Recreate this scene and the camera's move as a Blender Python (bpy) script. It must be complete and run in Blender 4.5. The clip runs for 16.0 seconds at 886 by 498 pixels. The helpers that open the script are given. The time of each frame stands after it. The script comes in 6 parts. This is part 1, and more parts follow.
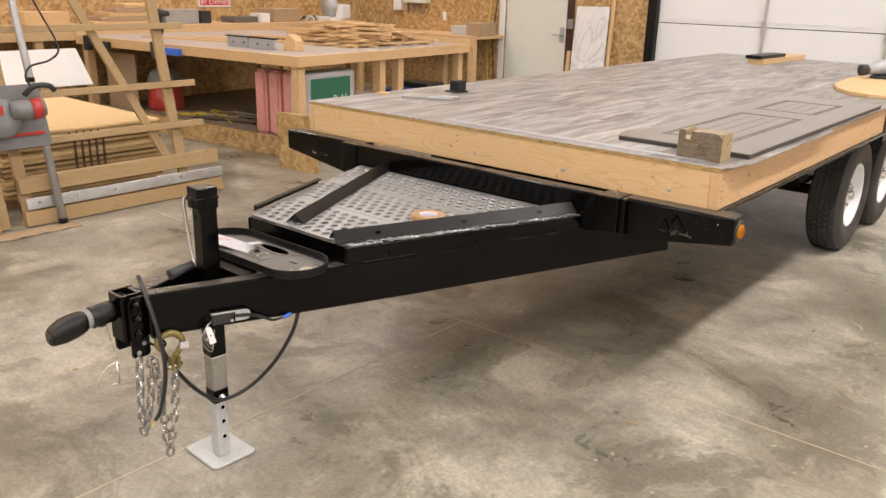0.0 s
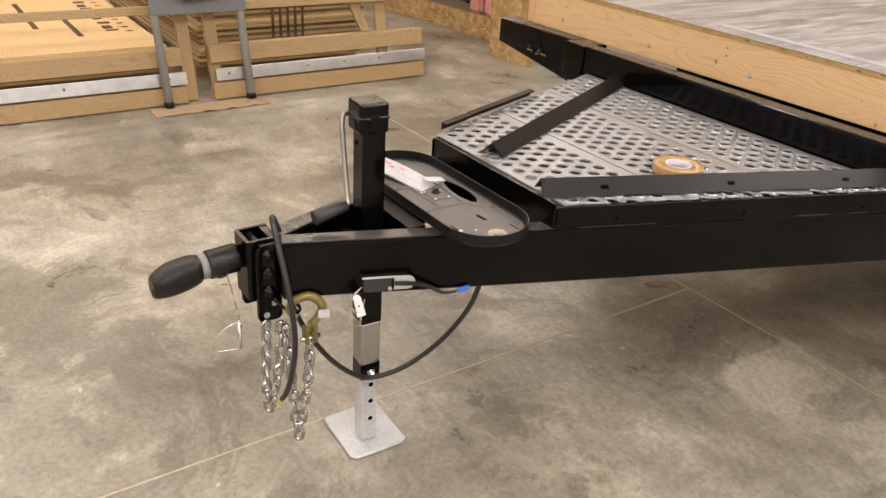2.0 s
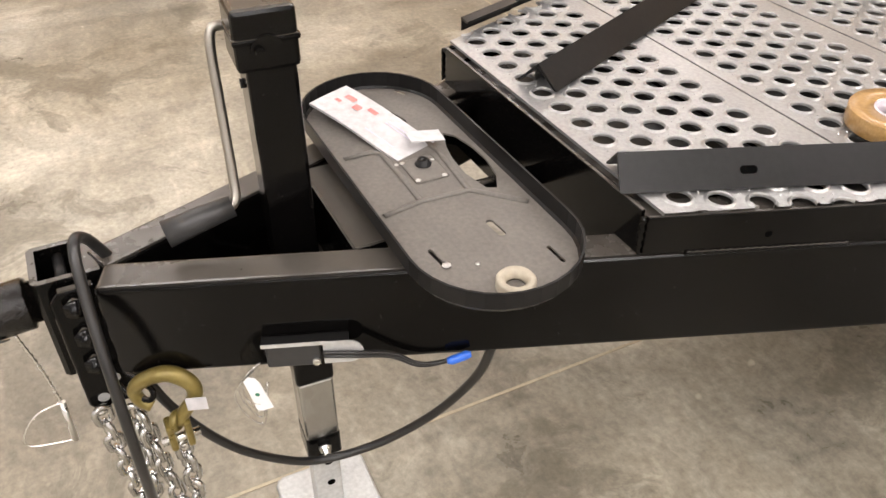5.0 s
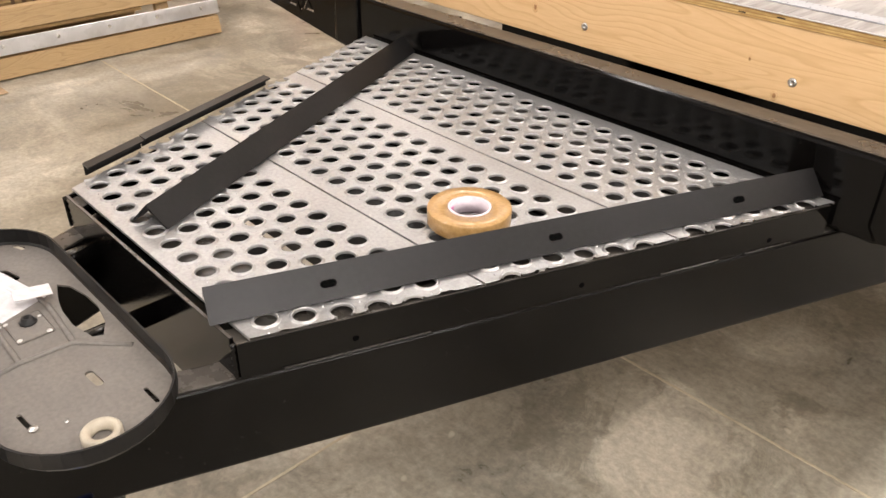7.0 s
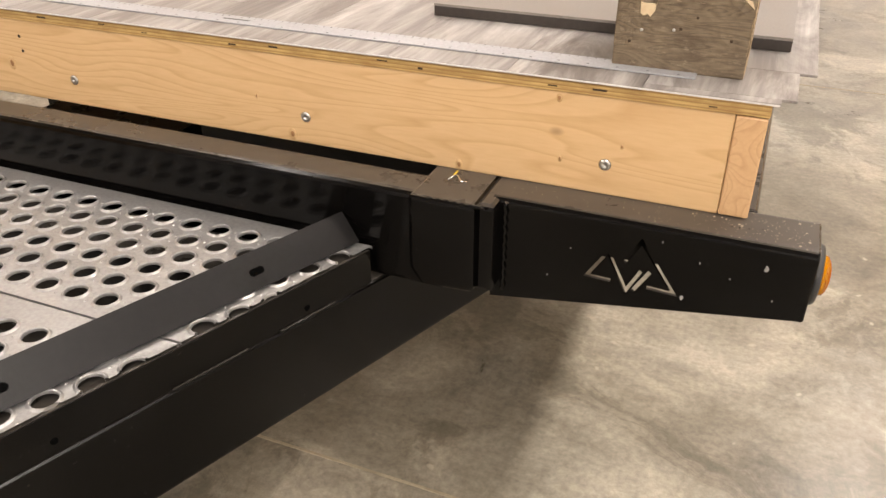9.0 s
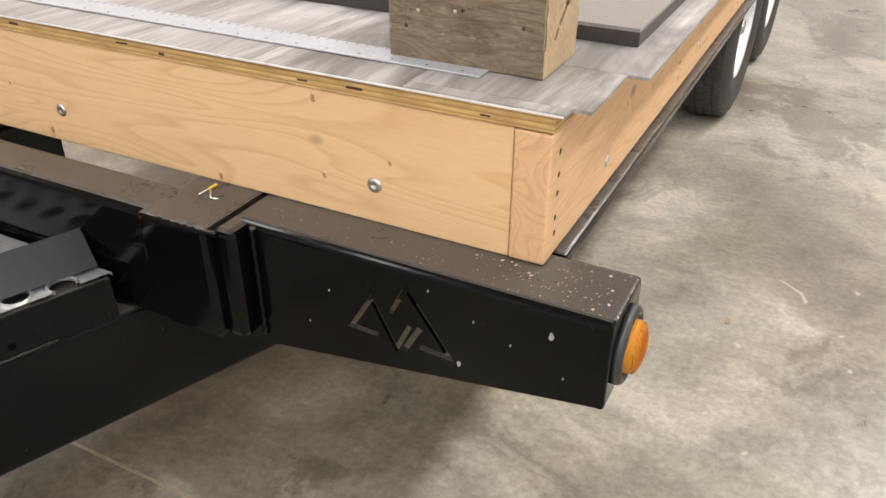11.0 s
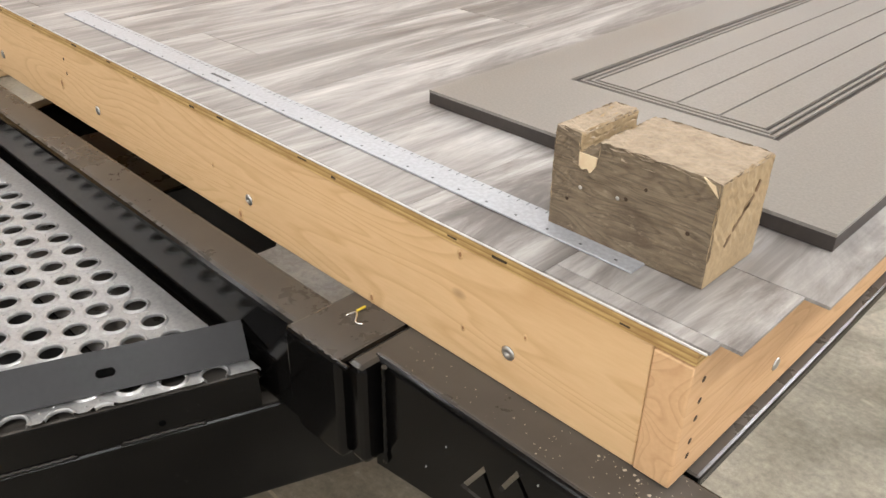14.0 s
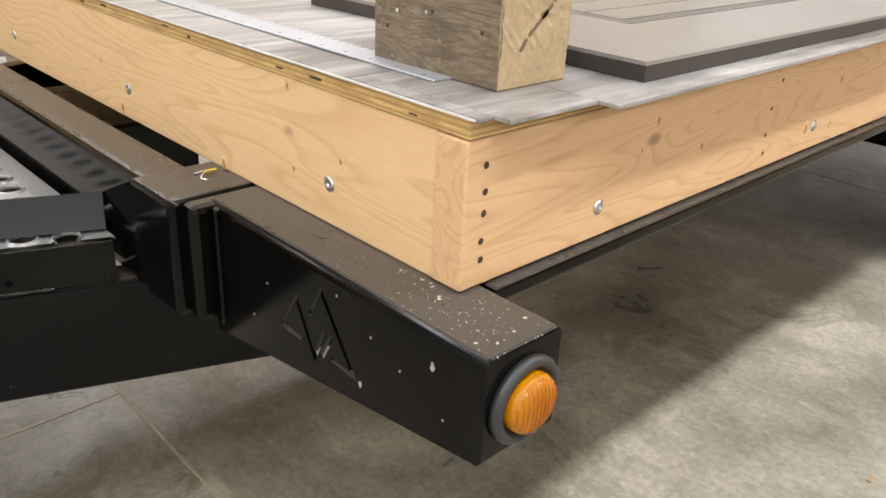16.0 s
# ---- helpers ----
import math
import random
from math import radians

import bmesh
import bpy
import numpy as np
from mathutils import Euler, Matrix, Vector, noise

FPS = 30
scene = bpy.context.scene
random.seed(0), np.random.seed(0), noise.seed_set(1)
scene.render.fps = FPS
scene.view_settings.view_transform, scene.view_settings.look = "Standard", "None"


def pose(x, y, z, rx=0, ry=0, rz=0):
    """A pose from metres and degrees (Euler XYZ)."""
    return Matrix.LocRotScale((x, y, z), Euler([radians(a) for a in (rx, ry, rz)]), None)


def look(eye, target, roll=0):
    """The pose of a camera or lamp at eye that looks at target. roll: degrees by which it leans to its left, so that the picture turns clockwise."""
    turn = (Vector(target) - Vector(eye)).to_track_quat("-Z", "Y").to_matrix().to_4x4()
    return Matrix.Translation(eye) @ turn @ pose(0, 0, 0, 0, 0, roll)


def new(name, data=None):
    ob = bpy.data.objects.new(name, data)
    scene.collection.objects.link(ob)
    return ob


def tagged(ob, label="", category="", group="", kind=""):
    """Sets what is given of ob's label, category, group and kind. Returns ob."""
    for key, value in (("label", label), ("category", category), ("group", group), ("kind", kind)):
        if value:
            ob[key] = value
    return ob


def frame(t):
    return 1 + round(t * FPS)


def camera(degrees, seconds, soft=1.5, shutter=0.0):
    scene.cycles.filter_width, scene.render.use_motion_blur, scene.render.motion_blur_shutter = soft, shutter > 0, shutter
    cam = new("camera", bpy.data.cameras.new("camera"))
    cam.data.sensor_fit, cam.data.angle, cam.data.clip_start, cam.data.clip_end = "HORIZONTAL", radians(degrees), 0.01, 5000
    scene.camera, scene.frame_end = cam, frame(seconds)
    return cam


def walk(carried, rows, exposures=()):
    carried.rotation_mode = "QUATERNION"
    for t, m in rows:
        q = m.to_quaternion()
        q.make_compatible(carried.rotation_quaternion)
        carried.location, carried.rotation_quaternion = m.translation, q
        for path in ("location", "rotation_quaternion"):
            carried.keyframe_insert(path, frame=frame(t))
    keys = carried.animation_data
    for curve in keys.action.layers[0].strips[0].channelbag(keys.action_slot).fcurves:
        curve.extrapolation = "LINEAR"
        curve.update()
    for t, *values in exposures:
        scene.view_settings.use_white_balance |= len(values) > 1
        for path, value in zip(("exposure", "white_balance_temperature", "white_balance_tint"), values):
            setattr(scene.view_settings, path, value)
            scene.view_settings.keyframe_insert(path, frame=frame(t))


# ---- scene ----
cam = camera(58.1, 16.0)
PATH = [
    (0, (-0.01, 0.039, 1.615), (-1.229, 1.495, 0.987), 1.5),
    (0.5, (-0.099, 0.099, 1.589), (-1.368, 1.492, 0.92), 2.0),
    (1, (-0.243, 0.311, 1.563), (-1.577, 1.608, 0.83), 2.6),
    (1.5, (-0.391, 0.447, 1.546), (-1.786, 1.623, 0.727), 3.3),
    (2, (-0.639, 0.564, 1.523), (-2.088, 1.598, 0.612), 3.6),
    (2.5, (-0.84, 0.69, 1.49), (-2.322, 1.574, 0.479), 3.5),
    (3, (-1.049, 0.883, 1.446), (-2.538, 1.633, 0.342), 2.8),
    (5.5, (-1.329, 1.297, 1.298), (-2.706, 2.04, 0.051), 0.0),
    (6, (-1.282, 1.372, 1.316), (-2.606, 2.251, 0.102), 0.3),
    (6.5, (-1.221, 1.414, 1.352), (-2.511, 2.44, 0.22), 0.8),
    (7, (-1.155, 1.44, 1.392), (-2.384, 2.617, 0.341), 0.6),
    (7.5, (-1.099, 1.466, 1.417), (-2.23, 2.779, 0.419), 0.0),
    (8, (-1.063, 1.518, 1.429), (-2.042, 2.954, 0.44), -0.2),
    (8.5, (-1.05, 1.638, 1.41), (-1.857, 3.172, 0.412), -0.4),
    (9, (-1.073, 1.834, 1.359), (-1.728, 3.424, 0.337), -0.1),
    (9.5, (-1.038, 2.024, 1.266), (-1.693, 3.589, 0.207), 0.0),
    (12, (-0.773, 2.21, 1.321), (-1.691, 3.677, 0.318), 0.0),
    (12.5, (-0.775, 2.194, 1.367), (-1.764, 3.616, 0.367), 0.1),
    (13, (-0.818, 2.205, 1.386), (-1.888, 3.567, 0.386), 0.1),
    (13.5, (-0.88, 2.261, 1.405), (-2.019, 3.567, 0.407), 0.8),
    (14, (-0.844, 2.332, 1.401), (-2.055, 3.558, 0.386), 0.9),
    (14.5, (-0.681, 2.409, 1.364), (-1.975, 3.568, 0.375), 2.0),
    (15, (-0.619, 2.418, 1.325), (-1.936, 3.581, 0.369), 2.5),
    (15.5, (-0.616, 2.404, 1.257), (-1.925, 3.604, 0.338), 2.4),
    (16, (-0.626, 2.388, 1.188), (-1.915, 3.663, 0.344), 2.9),
]
walk(cam, [(t, look(eye, target, roll)) for t, eye, target, roll in PATH],
     exposures=[(0.0, -0.19, 6700, 12), (2.0, -0.17, 6800, 13), (3.0, -0.08, 6400, 10), (5.5, 0.14, 6600, 12), (6.5, 0.22, 6650, 12), (7.5, 0.1, 6850, 13), (9.0, -0.06, 7150, 14), (9.5, -0.06, 7100, 14), (12.0, 0.02, 5900, 7), (13.0, 0.0, 6200, 8), (14.0, -0.15, 6250, 8), (15.0, -0.12, 6200, 8), (16.0, 0.06, 6150, 7)])

# ---- world and lamps ----
world = bpy.data.worlds.new("workshop_world")
scene.world = world
world.use_nodes = True
world.node_tree.nodes["Background"].inputs[0].default_value = (0.5, 0.48, 0.45, 1)
world.node_tree.nodes["Background"].inputs[1].default_value = 0.05
CEILING = 4.7
# Lamps out of view; rows -4.3, 5.7 and ends y 8.2 are assumed fill.
LAMPS = [(x, y) for x in (0.6, -4.3, -8.7, 5.7) for y in (-4.8, -1.8, 1.2, 5.0, 8.2)]     # strip lamps, each 2.3 m long
LAMP_WATTS = {0.6: 120.0, -4.3: 50.0, -8.7: 54.0, 5.7: 74.0}     # by row


# ---- materials ----
class Nodes:
    """A node material under construction."""

    def __init__(self, name):
        self.m = bpy.data.materials.new(name)
        self.m.use_nodes = True
        self.t = self.m.node_tree
        self.b = self.t.nodes["Principled BSDF"]

    def add(self, kind, **values):
        n = self.t.nodes.new(kind)
        for k, v in values.items():
            n.inputs[k.replace("_", " ")].default_value = v
        return n

    def link(self, a, b):
        self.t.links.new(a, b)

    def coords(self, scale=(1, 1, 1), shuffle=0.0, rot=(0, 0, 0)):
        c = self.add("ShaderNodeTexCoord").outputs["Object"]
        if shuffle:
            o = self.add("ShaderNodeObjectInfo")
            mul = self.add("ShaderNodeMath")
            mul.operation = "MULTIPLY"
            mul.inputs[1].default_value = shuffle
            self.link(o.outputs["Random"], mul.inputs[0])
            v = self.add("ShaderNodeVectorMath")
            self.link(c, v.inputs[0])
            self.link(mul.outputs[0], v.inputs[1])
            c = v.outputs[0]
        mp = self.add("ShaderNodeMapping")
        mp.inputs["Scale"].default_value = scale
        mp.inputs["Rotation"].default_value = [radians(a) for a in rot]
        self.link(c, mp.inputs["Vector"])
        return mp.outputs[0]

    def noise(self, vec, scale, detail=4.0, rough=0.55, distort=0.0):
        n = self.add("ShaderNodeTexNoise", Scale=scale, Detail=detail, Roughness=rough, Distortion=distort)
        self.link(vec, n.inputs["Vector"])
        return n.outputs[0]

    def ramp(self, fac, stops):
        r = self.add("ShaderNodeValToRGB")
        e = r.color_ramp.elements
        while len(e) < len(stops):
            e.new(0.5)
        for el, (p, c) in zip(e, stops):
            el.position, el.color = p, (*c, 1) if len(c) == 3 else c
        self.link(fac, r.inputs[0])
        return r.outputs[0]

    def mix(self, fac, a, b, blend="MIX"):
        m = self.add("ShaderNodeMix")
        m.data_type, m.blend_type = "RGBA", blend
        for sock, val in ((m.inputs[0], fac), (m.inputs[6], a), (m.inputs[7], b)):
            if isinstance(val, (int, float)):
                sock.default_value = val
            elif isinstance(val, tuple):
                sock.default_value = (*val, 1)
            else:
                self.link(val, sock)
        return m.outputs[2]

    def grey(self, lo, hi, fac):
        r = self.add("ShaderNodeMapRange")
        r.inputs["To Min"].default_value, r.inputs["To Max"].default_value = lo, hi
        self.link(fac, r.inputs["Value"])
        return r.outputs[0]

    def bump(self, height, strength, distance=0.002):
        n = self.add("ShaderNodeBump", Strength=strength, Distance=distance)
        self.link(height, n.inputs["Height"])
        self.link(n.outputs[0], self.b.inputs["Normal"])

    def done(self, colour=None, rough=None, metal=0.0):
        if colour is not None:
            if isinstance(colour, tuple):
                self.b.inputs["Base Color"].default_value = (*colour, 1)
            else:
                self.link(colour, self.b.inputs["Base Color"])
        if rough is not None:
            if isinstance(rough, (int, float)):
                self.b.inputs["Roughness"].default_value = rough
            else:
                self.link(rough, self.b.inputs["Roughness"])
        self.b.inputs["Metallic"].default_value = metal
        return self.m


def plain(name, c1, c2, rough=(0.4, 0.6), metal=0.0, scale=8.0, fine=90.0, bump=0.15, shuffle=3.0, gloss=0.5):
    """Two colours mixed by a coarse and a fine noise, with a light relief."""
    n = Nodes(name)
    v = n.coords(shuffle=shuffle)
    big, small = n.noise(v, scale), n.noise(v, fine, 3)
    col = n.mix(n.grey(0, 1, big), c1, c2)
    col = n.mix(0.25, col, n.ramp(small, [(0.3, (0.25, 0.25, 0.25)), (0.7, (0.75, 0.75, 0.75))]), "OVERLAY")
    if bump:
        n.bump(small, bump)
    n.b.inputs["Specular IOR Level"].default_value = gloss
    return n.done(col, n.grey(rough[0], rough[1], big), metal)


def pine(name, axis, light, dark, tone=1.0):
    """Softwood with its grain along the axis."""
    n = Nodes(name)
    s = [6.0, 6.0, 6.0]
    s["xyz".index(axis)] = 0.75
    v = n.coords(s, shuffle=7.0)
    rings = n.noise(v, 2.0, 1.2, 0.4, 0.5)
    w = n.add("ShaderNodeMath")
    w.operation = "MULTIPLY"
    w.inputs[1].default_value = 22.0
    n.link(rings, w.inputs[0])
    fr = n.add("ShaderNodeMath")
    fr.operation = "FRACT"
    n.link(w.outputs[0], fr.inputs[0])
    fine = n.noise(n.coords([a * 9 for a in s], shuffle=7.0), 4.0, 3)
    patch = n.noise(n.coords(shuffle=7.0), 3.0, 2)
    bands = n.ramp(fr.outputs[0], [(0.0, (0, 0, 0)), (0.62, (0.18, 0.18, 0.18)), (0.90, (0.85, 0.85, 0.85)), (1.0, (0.1, 0.1, 0.1))])
    col = n.mix(n.mix(0.35, bands, n.ramp(fine, [(0.35, (0, 0, 0)), (0.75, (0.8, 0.8, 0.8))])), light, tuple(c * 0.90 for c in dark))
    col = n.mix(n.grey(0.0, 0.4, patch), col, tuple(0.5 * (a + b) * tone for a, b in zip(light, dark)))
    knots = n.add("ShaderNodeTexVoronoi", Scale=1.0)
    ks = [7.0, 7.0, 7.0]
    ks["xyz".index(axis)] = 4.0
    n.link(n.coords(ks, shuffle=7.0), knots.inputs["Vector"])
    spot = n.ramp(knots.outputs["Distance"], [(0.0, (0.9, 0.9, 0.9)), (0.035, (0.6, 0.6, 0.6)), (0.06, (0, 0, 0))])
    col = n.mix(spot, col, tuple(c * 0.45 for c in dark))
    n.bump(fine, 0.12, 0.001)
    return n.done(col, n.grey(0.45, 0.65, fine))


PINE = {a: pine("pine_" + a, a, (0.66, 0.455, 0.245), (0.52, 0.315, 0.136)) for a in "xyz"}
WARM_PINE = pine("warm_pine", "y", (0.61, 0.395, 0.212), (0.48, 0.28, 0.13))
LUMBER = {a: pine("lumber_" + a, a, (0.40, 0.27, 0.13), (0.25, 0.155, 0.066)) for a in "xyz"}


def concrete():
    """Power-trowelled slab: broad clouds, ragged lighter and darker patches, trowel swirls, stains, fine grain and pale chips."""
    n = Nodes("polished_concrete")
    v = n.coords()
    warp = n.add("ShaderNodeTexNoise", Scale=1.7, Detail=4.0)
    n.link(v, warp.inputs["Vector"])
    wv = n.add("ShaderNodeVectorMath")
    wv.operation = "MULTIPLY_ADD"
    wv.inputs[1].default_value = (0.55, 0.55, 0.0)
    n.link(warp.outputs["Color"], wv.inputs[0])
    n.link(v, wv.inputs[2])
    # Offset lays a paler patch under the tongue, where it stands in for light.
    shift = n.add("ShaderNodeVectorMath")
    shift.inputs[1].default_value = (5.5, -1.45, 0.0)
    n.link(wv.outputs[0], shift.inputs[0])
    w = shift.outputs[0]
    cloud = n.noise(w, 0.75, 6, 0.6)
    patch = n.noise(w, 2.1, 10, 0.68)
    swirl = n.noise(n.coords((1, 2.4, 1), rot=(0, 0, 33)), 5.5, 8, 0.7, 1.6)
    swirl_b = n.noise(n.coords((2.6, 1, 1), rot=(0, 0, -18)), 4.2, 8, 0.7, 1.4)
    stain = n.noise(w, 1.15, 9, 0.72, 0.4)
    fine = n.noise(v, 55.0, 6, 0.7)
    col = n.ramp(cloud, [(0.30, (0.150, 0.130, 0.096)), (0.48, (0.258, 0.231, 0.180)), (0.66, (0.40, 0.372, 0.307))])
    light = [(0.30, (0.16, 0.16, 0.16)), (0.46, (0.46, 0.46, 0.46)), (0.54, (0.56, 0.56, 0.56)), (0.70, (0.86, 0.86, 0.86))]
    col = n.mix(0.80, col, n.ramp(patch, light), "OVERLAY")
    col = n.mix(0.24, col, n.ramp(swirl, light), "OVERLAY")
    col = n.mix(0.16, col, n.ramp(swirl_b, light), "OVERLAY")
    # dark wet-looking stains with ragged rims
    col = n.mix(n.ramp(stain, [(0.53, (0, 0, 0)), (0.565, (0.50, 0.50, 0.50)), (0.70, (0.74, 0.74, 0.74))]), col, (0.116, 0.102, 0.073))
    # worn cream patches
    col = n.mix(n.ramp(patch, [(0.58, (0, 0, 0)), (0.64, (0.5, 0.5, 0.5))]), col, (0.47, 0.425, 0.345))
    col = n.mix(0.42, col, n.ramp(fine, [(0.3, (0.2, 0.2, 0.2)), (0.7, (0.8, 0.8, 0.8))]), "OVERLAY")
    chips = n.add("ShaderNodeTexVoronoi", Scale=6.0)
    n.link(w, chips.inputs["Vector"])
    col = n.mix(n.ramp(chips.outputs["Distance"], [(0.0, (0.7, 0.7, 0.7)), (0.045, (0.5, 0.5, 0.5)), (0.07, (0, 0, 0))]), col, (0.56, 0.50, 0.40))
    n.bump(n.mix(0.5, fine, swirl), 0.10, 0.002)
    return n.done(col, n.ramp(patch, [(0.3, (0.25, 0.25, 0.25)), (0.7, (0.42, 0.42, 0.42))]))


def strand_board(name="strand_board"):
    n = Nodes(name)
    v = n.coords(shuffle=4.0)
    warp = n.mix(0.12, v, n.add("ShaderNodeTexNoise", Scale=9.0).outputs[1])
    flakes = n.add("ShaderNodeTexVoronoi", Scale=26.0, Randomness=1.0)
    n.link(warp, flakes.inputs["Vector"])
    stripe = n.noise(n.coords((1, 3.2, 3.2), shuffle=4.0, rot=(20, 30, 40)), 16.0, 4, 0.6, 1.5)
    col = n.ramp(flakes.outputs["Color"], [(0.1, (0.30, 0.17, 0.065)), (0.45, (0.46, 0.29, 0.12)), (0.9, (0.62, 0.44, 0.22))])
    col = n.mix(n.ramp(stripe, [(0.45, (0, 0, 0)), (0.7, (0.7, 0.7, 0.7))]), col, (0.34, 0.19, 0.07))
    n.bump(flakes.outputs["Distance"], 0.2)
    return n.done(col, 0.62)


def black_paint():
    """Glossy black enamel, with grey dust where it faces up."""
    n = Nodes("black_enamel")
    v = n.coords()
    g = n.add("ShaderNodeNewGeometry")
    sep = n.add("ShaderNodeSeparateXYZ")
    n.link(g.outputs["Normal"], sep.inputs[0])
    up = n.ramp(sep.outputs[2], [(0.80, (0, 0, 0)), (0.97, (1, 1, 1))])
    spots = n.noise(v, 14.0, 6, 0.65)
    dust = n.mix(1.0, up, n.ramp(spots, [(0.25, (0.64, 0.64, 0.64)), (0.75, (0.84, 0.84, 0.84))]), "MULTIPLY")
    specks = n.noise(v, 220.0, 2)
    base = n.mix(n.ramp(specks, [(0.70, (0, 0, 0)), (0.76, (0.5, 0.5, 0.5))]), (0.0020, 0.0018, 0.0017), (0.05, 0.046, 0.042))
    col = n.mix(dust, base, (0.082, 0.073, 0.063))
    smear = n.noise(v, 5.0, 4)
    rough = n.mix(dust, n.ramp(smear, [(0.3, (0.09, 0.09, 0.09)), (0.75, (0.20, 0.20, 0.20))]), (0.33, 0.33, 0.33))
    n.bump(n.noise(v, 60.0, 2), 0.05, 0.001)
    n.link(n.mix(dust, (0.17, 0.17, 0.17), (0.6, 0.6, 0.6)), n.b.inputs["Specular IOR Level"])
    return n.done(col, rough)


def vinyl():
    n = Nodes("grey_oak_vinyl")
    v = n.coords((5.2, 0.75, 5.2), shuffle=11.0)
    grain = n.noise(v, 2.3, 10, 0.70, 1.1)
    fine = n.noise(n.coords((90, 3, 90), shuffle=11.0), 1.6, 4, 0.6)
    blotch = n.noise(n.coords((2.2, 0.8, 2), shuffle=11.0), 2.0, 3)
    col = n.ramp(grain, [(0.32, (0.062, 0.050, 0.044)), (0.44, (0.150, 0.134, 0.122)), (0.54, (0.285, 0.267, 0.250)), (0.66, (0.46, 0.443, 0.42))])
    col = n.mix(n.ramp(blotch, [(0.35, (0, 0, 0)), (0.75, (0.40, 0.40, 0.40))]), col, (0.36, 0.345, 0.33))
    col = n.mix(0.3, col, n.ramp(fine, [(0.3, (0.2, 0.2, 0.2)), (0.7, (0.8, 0.8, 0.8))]), "OVERLAY")
    n.bump(fine, 0.06, 0.001)
    return n.done(col, n.grey(0.36, 0.52, grain))


def zinc(name="galvanised_steel", c1=(0.50, 0.50, 0.49), c2=(0.70, 0.70, 0.69), rough=(0.28, 0.5), scale=30.0):
    n = Nodes(name)
    v = n.coords(shuffle=2.0)
    sp = n.add("ShaderNodeTexVoronoi", Scale=scale)
    n.link(v, sp.inputs["Vector"])
    fac = n.mix(0.5, sp.outputs["Color"], n.noise(v, 12.0, 4))
    col = n.mix(fac, c1, c2)
    n.bump(n.noise(v, 140.0, 2), 0.05, 0.001)
    return n.done(col, n.grey(rough[0], rough[1], fac), 1.0)


def plywood_edge():
    n = Nodes("plywood_edge")
    v = n.coords((1, 1, 1))
    sep = n.add("ShaderNodeSeparateXYZ")
    n.link(v, sep.inputs[0])
    z = n.add("ShaderNodeMath")
    z.operation = "MULTIPLY"
    z.inputs[1].default_value = 1 / 0.0055
    n.link(sep.outputs[2], z.inputs[0])
    fr = n.add("ShaderNodeMath")
    fr.operation = "FRACT"
    n.link(z.outputs[0], fr.inputs[0])
    grain = n.noise(n.coords((1, 1, 6)), 26.0, 5, 0.65)
    col = n.ramp(fr.outputs[0], [(0.0, (0.30, 0.17, 0.055)), (0.25, (0.50, 0.335, 0.125)), (0.7, (0.60, 0.42, 0.165)), (1.0, (0.26, 0.15, 0.055))])
    col = n.mix(n.ramp(grain, [(0.35, (0.75, 0.75, 0.75)), (0.62, (0, 0, 0))]), col, (0.30, 0.165, 0.055))
    n.bump(grain, 0.4)
    return n.done(col, 0.7)


def weathered():
    """Rough-sawn greyed softwood: wavy bands along the length, dark knots and saw fur, pale scuffs."""
    n = Nodes("weathered_post_wood")
    rings = n.noise(n.coords((5, 9, 26)), 1.0, 2, 0.5, 0.9)
    w = n.add("ShaderNodeMath")
    w.operation = "MULTIPLY"
    w.inputs[1].default_value = 13.0
    n.link(rings, w.inputs[0])
    fr = n.add("ShaderNodeMath")
    fr.operation = "FRACT"
    n.link(w.outputs[0], fr.inputs[0])
    streak = n.noise(n.coords((1, 1, 11)), 38.0, 7, 0.72, 0.3)
    blot = n.noise(n.coords((1, 1, 2)), 17.0, 7, 0.7)
    scuff = n.noise(n.coords((1, 1, 2.5)), 60.0, 6, 0.75)
    col = n.ramp(fr.outputs[0], [(0.0, (0.13, 0.098, 0.062)), (0.6, (0.205, 0.158, 0.102)), (0.9, (0.075, 0.054, 0.034)), (1.0, (0.13, 0.098, 0.062))])
    col = n.mix(0.45, col, n.ramp(streak, [(0.3, (0.06, 0.043, 0.028)), (0.5, (0.165, 0.125, 0.08)), (0.72, (0.29, 0.23, 0.155))]))
    col = n.mix(n.ramp(blot, [(0.50, (0, 0, 0)), (0.68, (0.65, 0.65, 0.65))]), col, (0.07, 0.047, 0.028))
    col = n.mix(n.ramp(scuff, [(0.58, (0, 0, 0)), (0.72, (0.75, 0.75, 0.75))]), col, (0.36, 0.29, 0.20))
    n.bump(n.mix(0.5, streak, scuff), 0.6, 0.002)
    return n.done(col, 0.75)


CONCRETE, OSB, BLACK, VINYL, ZINC, PLYEDGE = concrete(), strand_board(), black_paint(), vinyl(), zinc(), plywood_edge()
GRATE = plain("galvanised_grip_plate", (0.29, 0.29, 0.286), (0.40, 0.40, 0.396), (0.26, 0.40), 0.6, 14, 160, 0.08, 0.0)
BRIGHT = zinc("bright_zinc", (0.62, 0.62, 0.60), (0.80, 0.79, 0.76), (0.16, 0.34), 40.0)
ALU = plain("brushed_aluminium", (0.36, 0.375, 0.40), (0.45, 0.465, 0.49), (0.35, 0.5), 0.35, 6, 200, 0.03)
STEEL_DARK = plain("grey_black_mill_steel", (0.007, 0.0068, 0.0068), (0.012, 0.0115, 0.0115), (0.28, 0.44), 0.0, 9, 120, 0.05, gloss=0.18)
# Flat black for patches that stand in for the shade inside holes.
PITCH = plain("hole_shade_black", (0.002, 0.002, 0.002), (0.003, 0.003, 0.003), (0.95, 1.0), 0.0, 9, 90, 0.0, gloss=0.0)
